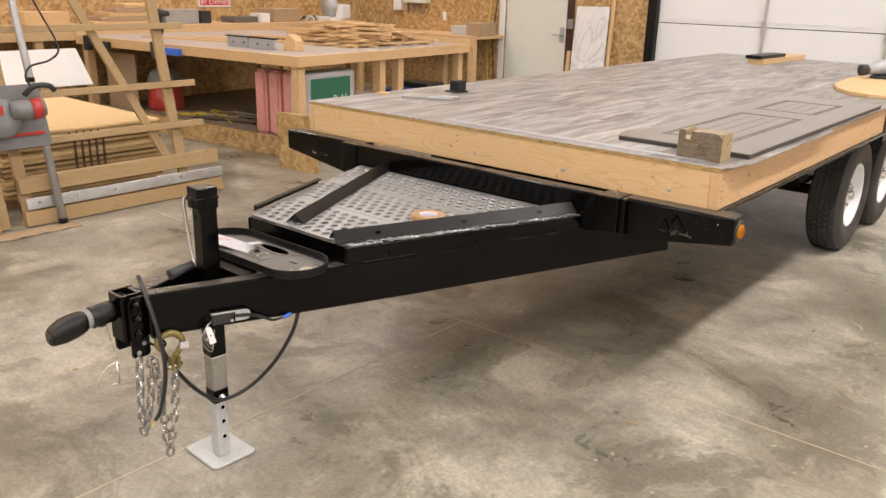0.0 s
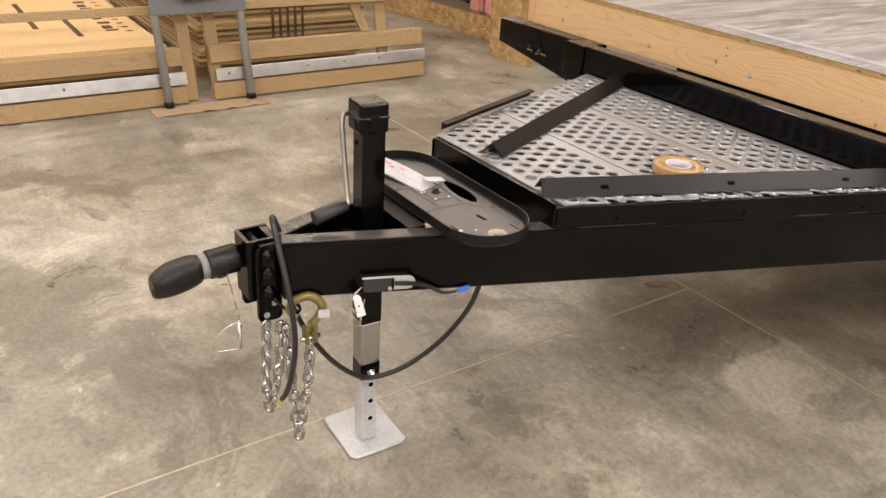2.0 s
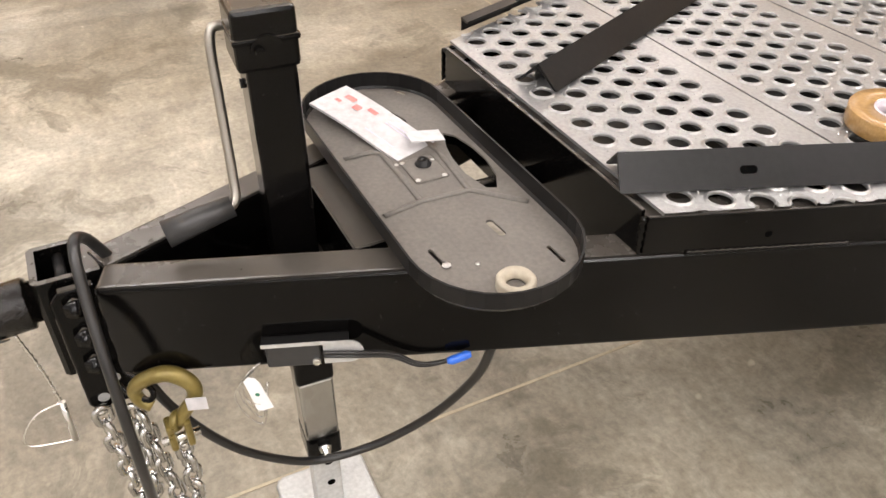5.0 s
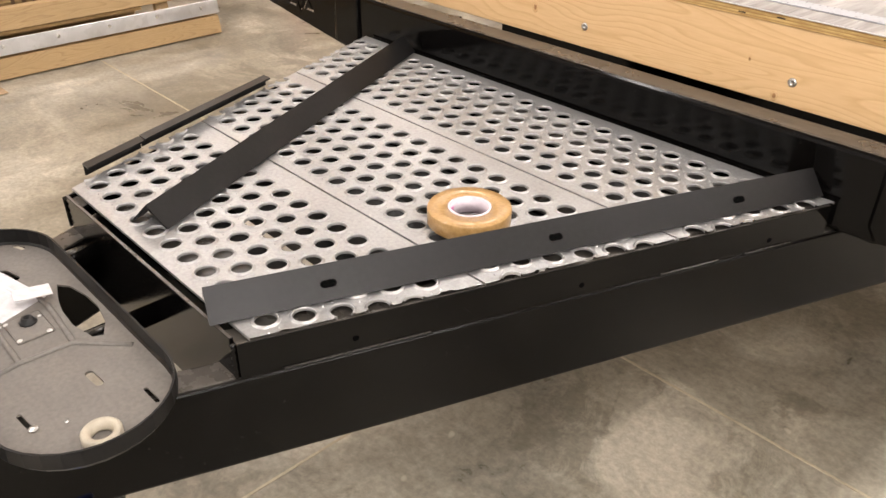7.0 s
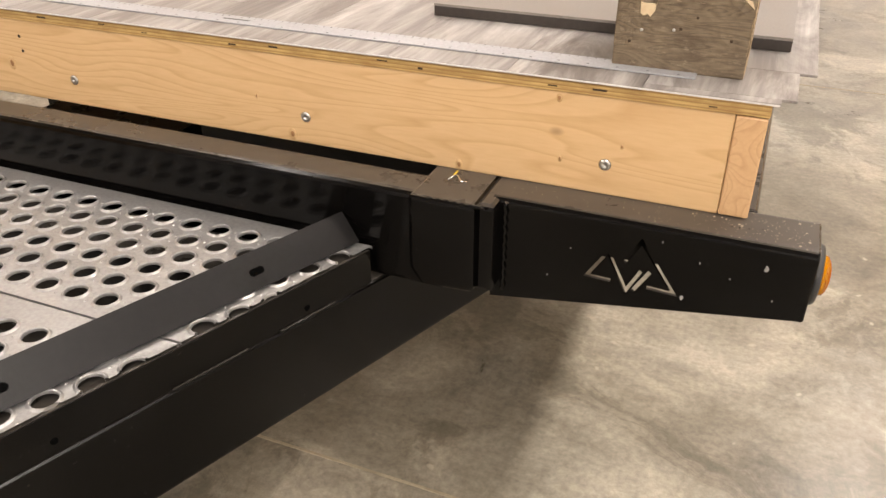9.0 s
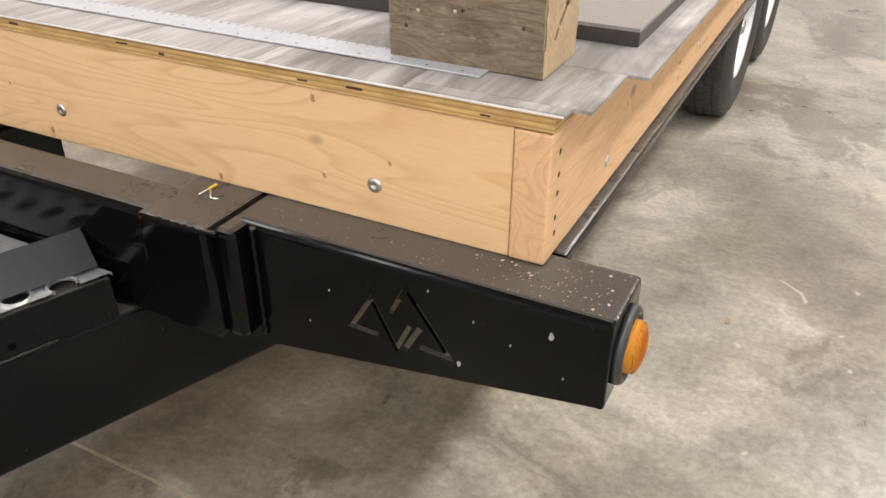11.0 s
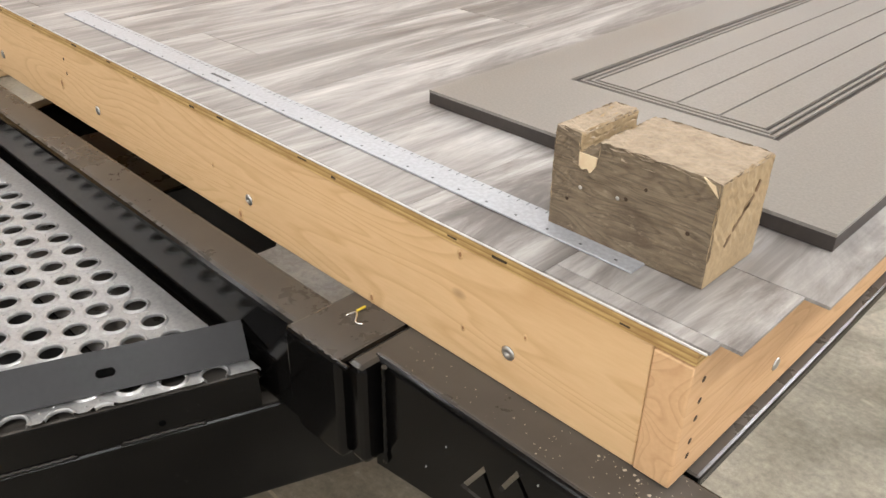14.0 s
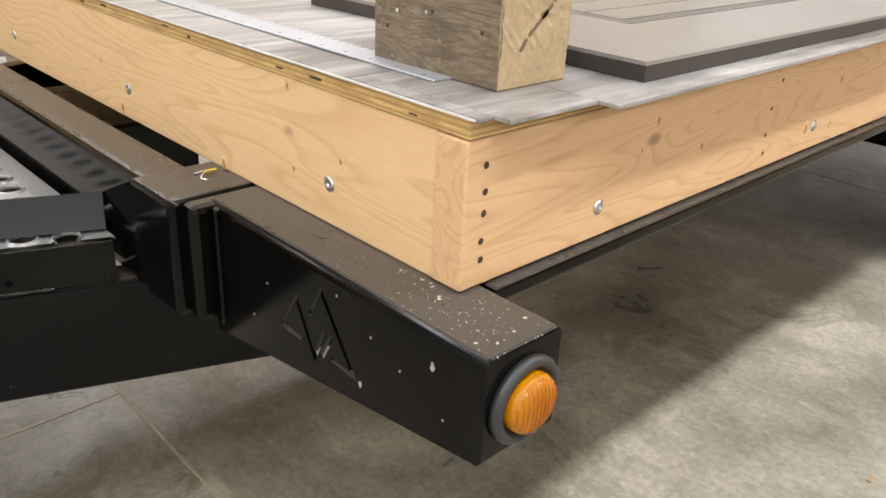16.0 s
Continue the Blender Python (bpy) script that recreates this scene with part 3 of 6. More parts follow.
def beam_arm(side, xi, xo):
    """A tapered arm folded from plate, open below, its mountain badge cut right through the front plate."""
    bx = -1.19 if side > 0 else -3.165
    end = xo - side * 0.0085
    low = [(xi + (end - xi) * k / 12, 0.693 + 0.064 * k / 12) for k in range(13)]
    outline = low + [(end, 0.80)] + [(x, TOP - 0.010) for x, z in low[::-1]] + [(xi, 0.77)]
    loops = [[Vector((x, z, 0)) for x, z in outline]] + [[Vector((bx + q.x, 0.789 + q.y, 0)) for q in flat_strip(path, w)] for path, w in BADGE_LINES]
    bm = plate(loops[0], loops[1:], 0.005)
    bmesh.ops.transform(bm, matrix=Matrix(((1, 0, 0, 0), (0, 0, -1, 2.773), (0, 1, 0, 0), (0, 0, 0, 1))), verts=bm.verts[:])
    bmesh.ops.recalc_face_normals(bm, faces=bm.faces[:])
    arm = part("beam_arm", bm, BLACK, trailer)
    prof = [(2.773, TOP - 0.010)] + [(2.783 - 0.010 * math.cos(a), TOP - 0.010 + 0.010 * math.sin(a)) for a in [radians(15 * k) for k in range(1, 7)]]
    prof += [(5.641 - y, z) for y, z in prof[::-1]]
    part("arm_top", prism([(xi, y, z) for y, z in prof], (end - xi, 0, 0)), BLACK, arm)
    part("arm_back", prism([(xi, 2.863, 0.735), (end, 2.863, 0.757), (end, 2.863, TOP - 0.0101), (xi, 2.863, TOP - 0.0101)], (0, 0.005, 0)), BLACK, arm)
    cap = bmesh.new()
    ring = [(y, z) for y, z in prof] + [(2.868, 0.757), (2.773, 0.757)]
    rings = []
    for x, inset in ((end, 0.0), (xo - side * 0.003, 0.0), (xo - side * 0.0008, 0.001), (xo, 0.003)):
        rings.append([cap.verts.new((x, 2.8205 + (y - 2.8205) * (1 - inset / 0.0475), 0.807 + (z - 0.807) * (1 - inset / 0.05))) for y, z in ring])
    for a, b in zip(rings, rings[1:]):
        for k in range(len(ring)):
            cap.faces.new((a[k], a[(k + 1) % len(ring)], b[(k + 1) % len(ring)], b[k]))
    cap.faces.new(rings[-1])
    bmesh.ops.recalc_face_normals(cap, faces=cap.faces[:])
    part("arm_end", cap, BLACK, arm)
    # bare, chipped edge along the top of the end plate
    rr = random.Random(5)
    for k in range(38):
        y = 2.783 + rr.uniform(0, 0.076)
        s = rr.uniform(0.0003, 0.0008)
        part("edge_chip", lathe([(s * 1.6, 0), (s, 0.0004), (0, 0.0005)], pose(xo - side * rr.uniform(0.0012, 0.0026), y, TOP - 0.0012, 0, side * 40, 0), 6), CAST, arm, "bare metal chip on the paint edge")
    return arm


def gusset(side):
    """A box bracket over the joint of beam and arm, with a chamfered foot and a rounded lip beside the arm."""
    a, b, c = (CX + side * q for q in (0.672, 0.772, 0.797))
    poly = [(a, 0.738), (a + side * 0.018, 0.712), (b, 0.716), (b, TOP + 0.0006), (a, TOP + 0.0006)]
    part("gusset", rounded(prism([(x, 2.733, z) for x, z in poly], (0, 0.124, 0)), 0.007, 3), BLACK, trailer)
    x0, x1 = sorted((b - side * 0.004, c))
    part("gusset_lip", box(x0, x1, 2.746, 2.856, 0.714, TOP - 0.002, 0.008), BLACK, trailer)


part("front_beam", rounded(prism([(CX - 0.70, 2.742, 0.705), (CX + 0.70, 2.742, 0.705), (CX + 0.70, 2.742, TOP), (CX - 0.70, 2.742, TOP)], (0, 0.066, 0)), 0.010, 3), BLACK, trailer)
for side in (1, -1):
    xi, xo = CX + side * 0.785, (CX + 1.207 if side > 0 else CX - 1.242)
    beam_arm(side, xi, xo)
    gusset(side)
    pts = [(CX + side * (0.803 + 0.003 * (k % 2)), 2.771, 0.71 + 0.0075 * k) for k in range(20)]
    part("weld_bead", tube(pts, 0.0035, 6), BLACK, trailer)
    pts = [(CX + side * (0.70 + 0.006 * k), 2.739, TOP - 0.003 + 0.001 * (k % 2)) for k in range(15)]
    part("weld_bead", tube(pts, 0.0035, 6), BLACK, trailer)
    sx0, sx1 = sorted((CX + side * 1.03, CX + side * 1.128))
    part("side_rail", box(sx0, sx1, 2.869, 8.3, 0.838, TOP - 0.002, 0.004), BLACK, trailer)
    part("main_rail", box(CX + side * 0.40 - 0.05, CX + side * 0.40 + 0.05, 3.35, 8.3, 0.70, 0.758, 0.006), BLACK, trailer)
for i in range(8):
    y = 3.35 + i * 0.62
    part("cross_member", box(CX - 1.02, CX + 1.02, y, y + 0.05, 0.76, 0.85, 0.003), BLACK, trailer)
# Added deep member: blocks the lit floor so the beam gap reads as shade.
part("cross_member", box(CX - 0.78, CX + 0.62, 3.42, 3.50, 0.50, 0.756, 0.004), BLACK, trailer)
part("rear_beam", box(CX - 1.2, CX + 1.2, 8.305, 8.39, 0.70, TOP, 0.006), BLACK, trailer)
part("centre_rail", box(-2.60, -2.21, 2.82, 3.18, 0.48, 0.70, 0.006), BLACK, trailer)
# marker lamps at the ends of the beam
AMBER = Nodes("amber_lens")
AMBER.b.inputs["Transmission Weight"].default_value = 0.25
AMBER.b.inputs["Subsurface Weight"].default_value = 0.0
AMBER.b.inputs["Specular IOR Level"].default_value = 0.3
AMBER = AMBER.done((0.50, 0.19, 0.0), 0.05)
AMBER_RIB = plain("amber_rib", (0.30, 0.075, 0.0), (0.40, 0.11, 0.002), (0.1, 0.2), 0, 30, 90, 0)
for side in (1, -1):
    m = pose(CX + (1.207 if side > 0 else -1.242), 2.822, 0.803, 0, 90 * side, 0)
    grommet = part("marker_lamp", lathe([(0.0, 0.0), (0.0405, 0.0), (0.0405, 0.004), (0.0385, 0.0075), (0.0355, 0.009), (0.0325, 0.0085), (0.0305, 0.006), (0.0300, 0.003), (0.0, 0.003)], m, 48), BLACK_PLASTIC, trailer, "black rubber grommet with an amber lens")
    part("lens", lathe([(0.0275, 0.003), (0.0275, 0.010), (0.026, 0.0140), (0.022, 0.0172), (0.014, 0.0195), (0.0, 0.0205)], m, 48), AMBER, grommet, "amber plastic lens")
    for k in range(-5, 6):
        yy = k * 0.0048
        hh = math.sqrt(max(0.0, 0.0255 ** 2 - yy ** 2))
        pts = [m @ Vector((q, yy, 0.0207 - 0.0065 * ((q * q + yy * yy) / 0.026 ** 2) ** 1.5)) for q in [hh * (j / 4 - 1) for j in range(9)]]
        part("lens_rib", tube(pts, 0.0009, 6), AMBER_RIB, grommet)
# axles, hubs and wheels
for y in (5.70, 6.56):
    part("axle", box(CX - 0.9, CX + 0.9, y - 0.035, y + 0.035, 0.33, 0.40, 0.008), BLACK, trailer)
    for side in (1, -1):
        part("spring", box(CX + side * 0.66 - 0.03, CX + side * 0.66 + 0.03, y - 0.35, y + 0.35, 0.44, 0.47, 0.004), BLACK, trailer)
        part("spring_hanger", box(CX + side * 0.66 - 0.03, CX + side * 0.66 + 0.03, y - 0.38, y - 0.33, 0.44, 0.76, 0.004), BLACK, trailer)
        m = pose(CX + side * 0.848, y, 0.368, 0, 90 * side, 0)
        R = 0.368
        tyre = part("wheel", lathe([(0.205, 0.085), (0.25, 0.104), (0.31, 0.108), (0.345, 0.098), (R - 0.004, 0.080), (R, 0.06), (R, -0.06), (R - 0.004, -0.080), (0.345, -0.098), (0.31, -0.108), (0.25, -0.104), (0.205, -0.085)], m, 72), RUBBER, trailer, "black rubber tyre on a white rim")
        lugs = bmesh.new()
        for row, off in ((-0.066, 0), (-0.034, 0.5), (0.0, 0), (0.034, 0.5), (0.066, 0)):
            for k in range(60):
                mm = m @ pose(0, 0, 0, 0, 0, 6 * (k + off)) @ pose(R + 0.003, 0, row, 8 if off else -8)
                block(lugs, -0.008, 0.006 if abs(row) < 0.06 else 0.002, -0.0178, 0.0178, -0.0130, 0.0130, mm)
        part("tread", lugs, RUBBER, tyre)
        part("rim", lathe([(0.0, 0.035), (0.06, 0.036), (0.07, 0.05), (0.12, 0.045), (0.16, 0.03), (0.185, 0.04), (0.195, 0.08), (0.208, 0.092), (0.212, 0.086), (0.206, 0.07), (0.2, -0.05), (0.0, -0.05)], m, 60), WHITE_PAINT, tyre, "white painted steel rim")
        part("hub_cap", lathe([(0.0, 0.09), (0.028, 0.088), (0.034, 0.08), (0.036, 0.04)], m, 28), BRIGHT, tyre, "chrome hub cap")
        for k in range(6):
            p = m @ (pose(0, 0, 0, 0, 0, 60 * k) @ Vector((0.07, 0, 0.045)))
            q = m @ (pose(0, 0, 0, 0, 0, 60 * k) @ Vector((0.07, 0, 0.066)))
            part("wheel_nut", rod(p, q, 0.010, 6), BRIGHT, tyre)
part("fender_skirt", rounded(prism([(-1.052, 5.28, 0.80), (-1.052, 7.25, 0.80), (-1.052, 7.25, 0.965), (-1.052, 5.28, 0.965)], (0.006, 0, 0)), 0.001), STEEL_DARK, trailer, "dark steel wheel skirt")

# ---- grip platform on the tongue ----
GZ = 0.766                       # its walking surface
PX, PY, HOLE = 0.0515, 0.0425, 0.0150


def grip_plank(y0, rows, depth):
    """A pressed steel plank with rows of raised round holes, cut along both tongue bars."""
    bm = bmesh.new()
    seg = 16
    xa, xb = -3.0, -1.35

    def at(x, y, z):
        return bm.verts.new((x, y, z))

    n = int((xb - xa) / PX)
    ya = y0 + 0.037 - PY / 2
    for r in range(rows):
        cy = ya + PY * (r + 0.5)
        shift = 0.5 * PX * (r % 2)
        for k in range(n):
            cx = -2.073 - PX * 18 + PX * k + shift
            ring_o = []
            for i in range(seg):
                a = 2 * math.pi * (i + 0.5) / seg
                c, s = math.cos(a), math.sin(a)
                q = 1 / max(abs(c) / (PX / 2), abs(s) / (PY / 2))
                if i in (1, 6, 9, 14):       # the corners of the cell
                    ring_o.append((cx + math.copysign(PX / 2, c), cy + math.copysign(PY / 2, s)))
                else:
                    ring_o.append((cx + q * c, cy + q * s))
            levels = [[at(x, y, GZ - 0.003) for x, y in ring_o]]
            for rad, z in ((0.0203, GZ - 0.003), (0.0190, GZ - 0.0020), (0.0176, GZ - 0.0002), (0.0164, GZ + 0.0004), (HOLE, GZ - 0.0014), (HOLE + 0.0004, GZ - 0.0055)):
                levels.append([at(cx + rad * math.cos(2 * math.pi * (i + 0.5) / seg), cy + rad * math.sin(2 * math.pi * (i + 0.5) / seg), z) for i in range(seg)])
            for lv_, (a, b) in enumerate(zip(levels, levels[1:])):
                for i in range(seg):
                    f = bm.faces.new((a[i], a[(i + 1) % seg], b[(i + 1) % seg], b[i]))
                    f.smooth = lv_ > 0
            # small pressed pips between the holes
            for dx, dy in ((PX / 2, 0.004), (PX * 0.5, -0.012)):
                px, py = cx + dx, cy + dy
                tip = at(px, py, GZ - 0.0012)
                base = [at(px + 0.0022 * math.cos(t), py + 0.0022 * math.sin(t), GZ - 0.003) for t in (0, 1.57, 3.14, 4.71)]
                for i in range(4):
                    bm.faces.new((base[i], base[(i + 1) % 4], tip))
    y1, yb = y0 + depth, ya + PY * rows
    for u, v in ((y0 + 0.001, ya), (yb, y1 - 0.001)):
        bm.faces.new([at(xa - 0.2, u, GZ - 0.003), at(xb + 0.3, u, GZ - 0.003), at(xb + 0.3, v, GZ - 0.003), at(xa - 0.2, v, GZ - 0.003)])
    for u in (y0 + 0.001, y1 - 0.001):
        bm.faces.new([at(xa - 0.2, u, GZ - 0.003), at(xb + 0.3, u, GZ - 0.003), at(xb + 0.3, u, GZ - 0.0075), at(xa - 0.2, u, GZ - 0.0075)])
    for side in (1, -1):
        p = Vector((tongue_x(1.8, side, 0.0), 1.8, 0))
        nrm = Vector((side, -SLOPE, 0)).normalized()
        bmesh.ops.bisect_plane(bm, geom=bm.verts[:] + bm.edges[:] + bm.faces[:], dist=1e-6, plane_co=p, plane_no=nrm, clear_outer=True)
    return bm


for y0, rows, depth in ((1.815, 6, 0.308), (2.125, 6, 0.306), (2.433, 6, 0.298)):
    part("grip_plank", grip_plank(y0, rows, depth), GRATE, trailer, "galvanised perforated anti-slip plank")


# Added dark plates below the holes, in place of the shade there.
for y0, y1 in ((1.83, 1.995), (2.03, 2.24), (2.27, 2.475), (2.51, 2.725)):
    poly = [(tongue_x(y, side, 0.053), y, 0.70) for y, side in ((y0, -1), (y0, 1), (y1, 1), (y1, -1))]
    part("platform_bearer", prism(poly, (0, 0, 0.030)), STEEL_DARK, trailer, "dark plate added to blacken the plank holes")


def tent(a, b, leg, name_label, holes=()):
    """A loose steel angle lying ridge up from a to b."""
    a, b = Vector(a), Vector(b)
    d = (b - a).normalized()
    s = d.cross(Vector((0, 0, 1))).normalized()
    c, t = leg * 0.7071, 0.004
    bm = bmesh.new()
    prof = [(-c, -c), (0, 0), (c, -c), (c - t * 1.2, -c), (0, -t * 1.6), (-c + t * 1.2, -c)]
    rings = [[bm.verts.new(p + s * u + Vector((0, 0, w))) for u, w in prof] for p in (a, b)]
    for i in range(6):
        j = (i + 1) % 6
        bm.faces.new((rings[0][i], rings[0][j], rings[1][j], rings[1][i]))
    for r in rings:
        bm.faces.new((r[0], r[1], r[4], r[5]))
        bm.faces.new((r[1], r[2], r[3], r[4]))
    bmesh.ops.recalc_face_normals(bm, faces=bm.faces[:])
    ob = single("angle_iron", bm, STEEL_DARK, name_label, "steel angle", "loose angles on the platform")
    # slotted holes, drawn as flat black patches for the shade in the hollow behind
    for f in holes:
        p = a + (b - a) * f + s * (c * 0.55) + Vector((0, 0, -c * 0.55))
        m = Matrix.Translation(p) @ Matrix(((d.x, s.x * 0.7071, s.x * 0.7071, 0), (d.y, s.y * 0.7071, s.y * 0.7071, 0), (d.z, -0.7071, 0.7071, 0), (0, 0, 0, 1)))
        slot = bmesh.new()
        pts = [m @ Vector((0.006 * (1 if math.cos(q) > 0 else -1) + 0.0055 * math.cos(q), 0.0055 * math.sin(q), 0.0008)) for q in [math.radians(15 + 30 * k) for k in range(12)]]
        slot.faces.new([slot.verts.new(v) for v in pts])
        part("bolt_slot", slot, PITCH, ob, "black patch for the shade in a bolt slot")
    return ob


tent((-1.985, 1.803, 0.8045), (-1.608, 2.741, 0.8045), 0.052, "loose dark steel angle lying along the platform edge", (0.16, 0.503, 0.835))
tent((-2.245, 1.852, 0.8035), (-2.640, 2.715, 0.8035), 0.050, "loose dark steel angle lying across the perforated platform")
def rim_angle(y0, y1, out, label):
    """A short L-shaped bar standing along the left rim of the platform."""
    bm = bmesh.new()
    for u0, u1, z0, z1 in ((-0.013, -0.009, GZ - 0.0015, GZ + 0.021), (-0.0088, 0.012, GZ + 0.017, GZ + 0.021)):
        q = [(-2.478 + out + u - 0.36 * (y - 1.852), y, z0) for y, u in ((y0, u0), (y0, u1), (y1, u1), (y1, u0))]
        prism(q, (0, 0, z1 - z0), bm)
    return single("angle_iron", bm, STEEL_DARK, label, "steel angle", "loose angles on the platform")


rim_angle(1.852, 1.975, 0.0, "short dusty dark steel angle on the platform rim")
rim_angle(1.979, 2.331, -0.003, "long dusty dark steel angle on the platform rim")
# tape roll
TAPE = Nodes("amber_tape")
tv = TAPE.coords()
TAPE.b.inputs["Coat Weight"].default_value = 0.4
TAPE = TAPE.done(TAPE.ramp(TAPE.noise(tv, 160.0, 3), [(0.3, (0.29, 0.165, 0.055)), (0.7, (0.42, 0.26, 0.105))]), 0.3)
tm = pose(-1.919, 2.228, GZ + 0.0015)
tape = single("tape_roll", lathe([(0.034, 0.0), (0.0655, 0.0), (0.0665, 0.0015), (0.0665, 0.0245), (0.0655, 0.026), (0.034, 0.026), (0.034, 0.0)], tm, 56), TAPE, "roll of amber packing tape lying on the grip platform", "tape roll")
part("core", lathe([(0.0342, -0.0004), (0.0342, 0.0266), (0.0300, 0.0266), (0.0300, -0.0004), (0.0342, -0.0004)], tm, 48), plain("pale_pink_card", (0.52, 0.46, 0.50), (0.60, 0.54, 0.58), (0.6, 0.8), 0, 40), tape, "white cardboard core with pink print")
PINK_INK = plain("pink_ink", (0.62, 0.18, 0.42), (0.7, 0.3, 0.5), (0.5, 0.7), 0, 40)
for k in range(7):
    a = radians(200 + 22 * k)
    part("print_bar", box(-0.005, 0.005, -0.0006, 0.0006, 0.008, 0.018, 0.0, tm @ pose(0.0299 * math.cos(a), 0.0299 * math.sin(a), 0, 0, 0, math.degrees(a) + 90)), PINK_INK, tape)


# ---- battery tray ----
def oval(cx, cy, half, r, z, n=16):
    """A long rounded outline lying along x."""
    pts = []
    for s in (1, -1):
        for k in range(n + 1):
            a = math.pi * (k / n) - math.pi / 2 + (0 if s > 0 else math.pi)
            pts.append(Vector((cx + s * half + r * math.cos(a), cy + r * math.sin(a), z)))
    return pts


TRAY_Z = 0.7165
tcx, tcy, th, tr = -2.161, 1.628, 0.184, 0.1095


def slot(cx, cy, lx, w, ang, n=6):
    return [pose(cx, cy, TRAY_Z, 0, 0, ang) @ (p - Vector((0, 0, 0))) for p in oval(0, 0, lx / 2, w / 2, 0, n)]


holes = [slot(-2.018, 1.656, 0.026, 0.011, 4), slot(-1.996, 1.563, 0.032, 0.006, 5), slot(-1.940, 1.695, 0.030, 0.006, 2), slot(-2.335, 1.66, 0.03, 0.012, 15), slot(-2.41, 1.70, 0.018, 0.008, 20),
         [Vector((x, y, TRAY_Z)) for x, y in ((-2.262, 1.703), (-2.220, 1.689), (-2.190, 1.683), (-2.147, 1.681), (-2.103, 1.690), (-2.097, 1.703), (-2.126, 1.718), (-2.168, 1.725), (-2.206, 1.724), (-2.246, 1.716))]]
tray = part("battery_tray", plate(oval(tcx, tcy, th, tr - 0.006, TRAY_Z), holes, 0.003), DUSTY, trailer, "dusty black pressed steel battery tray")
rim = bmesh.new()
o, i_, u_, n_ = oval(tcx, tcy, th, tr, 0), oval(tcx, tcy, th, tr - 0.003, 0), oval(tcx, tcy, th, tr - 0.0062, 0), 0
n_ = len(o)
lv = [[rim.verts.new(p + Vector((0, 0, z))) for p in ring] for ring, z in ((u_, TRAY_Z - 0.003), (o, TRAY_Z + 0.005), (o, TRAY_Z + 0.027), (i_, TRAY_Z + 0.027), (i_, TRAY_Z + 0.004), (u_, TRAY_Z + 0.0005))]
for a, b in zip(lv, lv[1:]):
    for k in range(n_):
        rim.faces.new((a[k], a[(k + 1) % n_], b[(k + 1) % n_], b[k]))
bmesh.ops.recalc_face_normals(rim, faces=rim.faces[:])
part("rim", rim, STEEL_DARK, tray, "dark upturned rim")
for pts in (((-2.254, 1.544), (-2.254, 1.585), (-2.244, 1.597), (-2.180, 1.598), (-2.112, 1.597)), ((-2.101, 1.540), (-2.111, 1.597), (-2.107, 1.666), (-2.049, 1.722)), ((-2.252, 1.670), (-2.216, 1.673), (-2.107, 1.666))):
    part("pressed_rib", tube([(x, y, TRAY_Z) for x, y in pts], 0.0042, 8), DUSTY, tray)
part("centre_pad", box(-2.212, -2.150, 1.609, 1.659, TRAY_Z - 0.001, TRAY_Z + 0.003, 0.003), DUSTY, tray)
part("tray_bolt", lathe([(0.012, 0), (0.012, 0.002), (0.009, 0.003), (0.008, 0.008), (0.004, 0.008), (0.004, 0.005), (0, 0.005)], pose(-2.190, 1.637, TRAY_Z + 0.0032), 10), STEEL_DARK, tray, "dark bolt and washer")
for x, y, r in ((-2.205, 1.612, 0.004), (-2.156, 1.614, 0.0045), (-2.153, 1.652, 0.0045), (-2.196, 1.654, 0.0035), (-1.976, 1.566, 0.006), (-1.962, 1.60, 0.003), (-2.205, 1.603, 0.0035)):
    part("paint_fleck", lathe([(r, 0), (r * 0.6, 0.0012), (0, 0.0015)], pose(x, y, TRAY_Z + 0.0025), 7), ZINC, tray)
CUP = plain("cream_plastic", (0.33, 0.29, 0.225), (0.42, 0.375, 0.295), (0.4, 0.55), 0, 20)
single("pipe_bushing", lathe([(0.0235, 0), (0.0235, 0.011), (0.021, 0.014), (0.0145, 0.012), (0.0120, 0.004), (0.0120, 0.001), (0.0235, 0)], pose(-1.908, 1.620, TRAY_Z + 0.0006), 32), CUP, "cream plastic bushing lying in the battery tray", "bushing")
# packet of papers on the tray
em = Matrix.Translation((-2.320, 1.612, TRAY_Z + 0.008)) @ pose(0, 0, 0, 1, 3, 20)
env = bmesh.new()
nx, ny = 12, 6
gv = [[[env.verts.new(em @ Vector((-0.097 + 0.194 * i / nx, -0.037 + 0.074 * j / ny, lz + 0.006 * math.sin(3.0 * i / nx + 1.2) * (1 + 0.3 * math.sin(2 * j / ny))))) for j in range(ny + 1)] for i in range(nx + 1)] for lz in (0.0, 0.004)]
for i in range(nx):
    for j in range(ny):
        for L in (0, 1):
            env.faces.new([gv[L][i][j], gv[L][i + 1][j], gv[L][i + 1][j + 1], gv[L][i][j + 1]][:: 1 if L else -1])
rimv = [(i, 0) for i in range(nx)] + [(nx, j) for j in range(ny)] + [(i, ny) for i in range(nx, 0, -1)] + [(0, j) for j in range(ny, 0, -1)]
for k, (i, j) in enumerate(rimv):
    i2, j2 = rimv[(k + 1) % len(rimv)]
    env.faces.new((gv[0][i][j], gv[0][i2][j2], gv[1][i2][j2], gv[1][i][j]))
packet = single("paper_packet", env, PAPER, "white paper packet with red print lying on the tray", "paper packet")
RED_INK = plain("faded_red_ink", (0.55, 0.16, 0.15), (0.65, 0.28, 0.26), (0.6, 0.8), 0, 60)
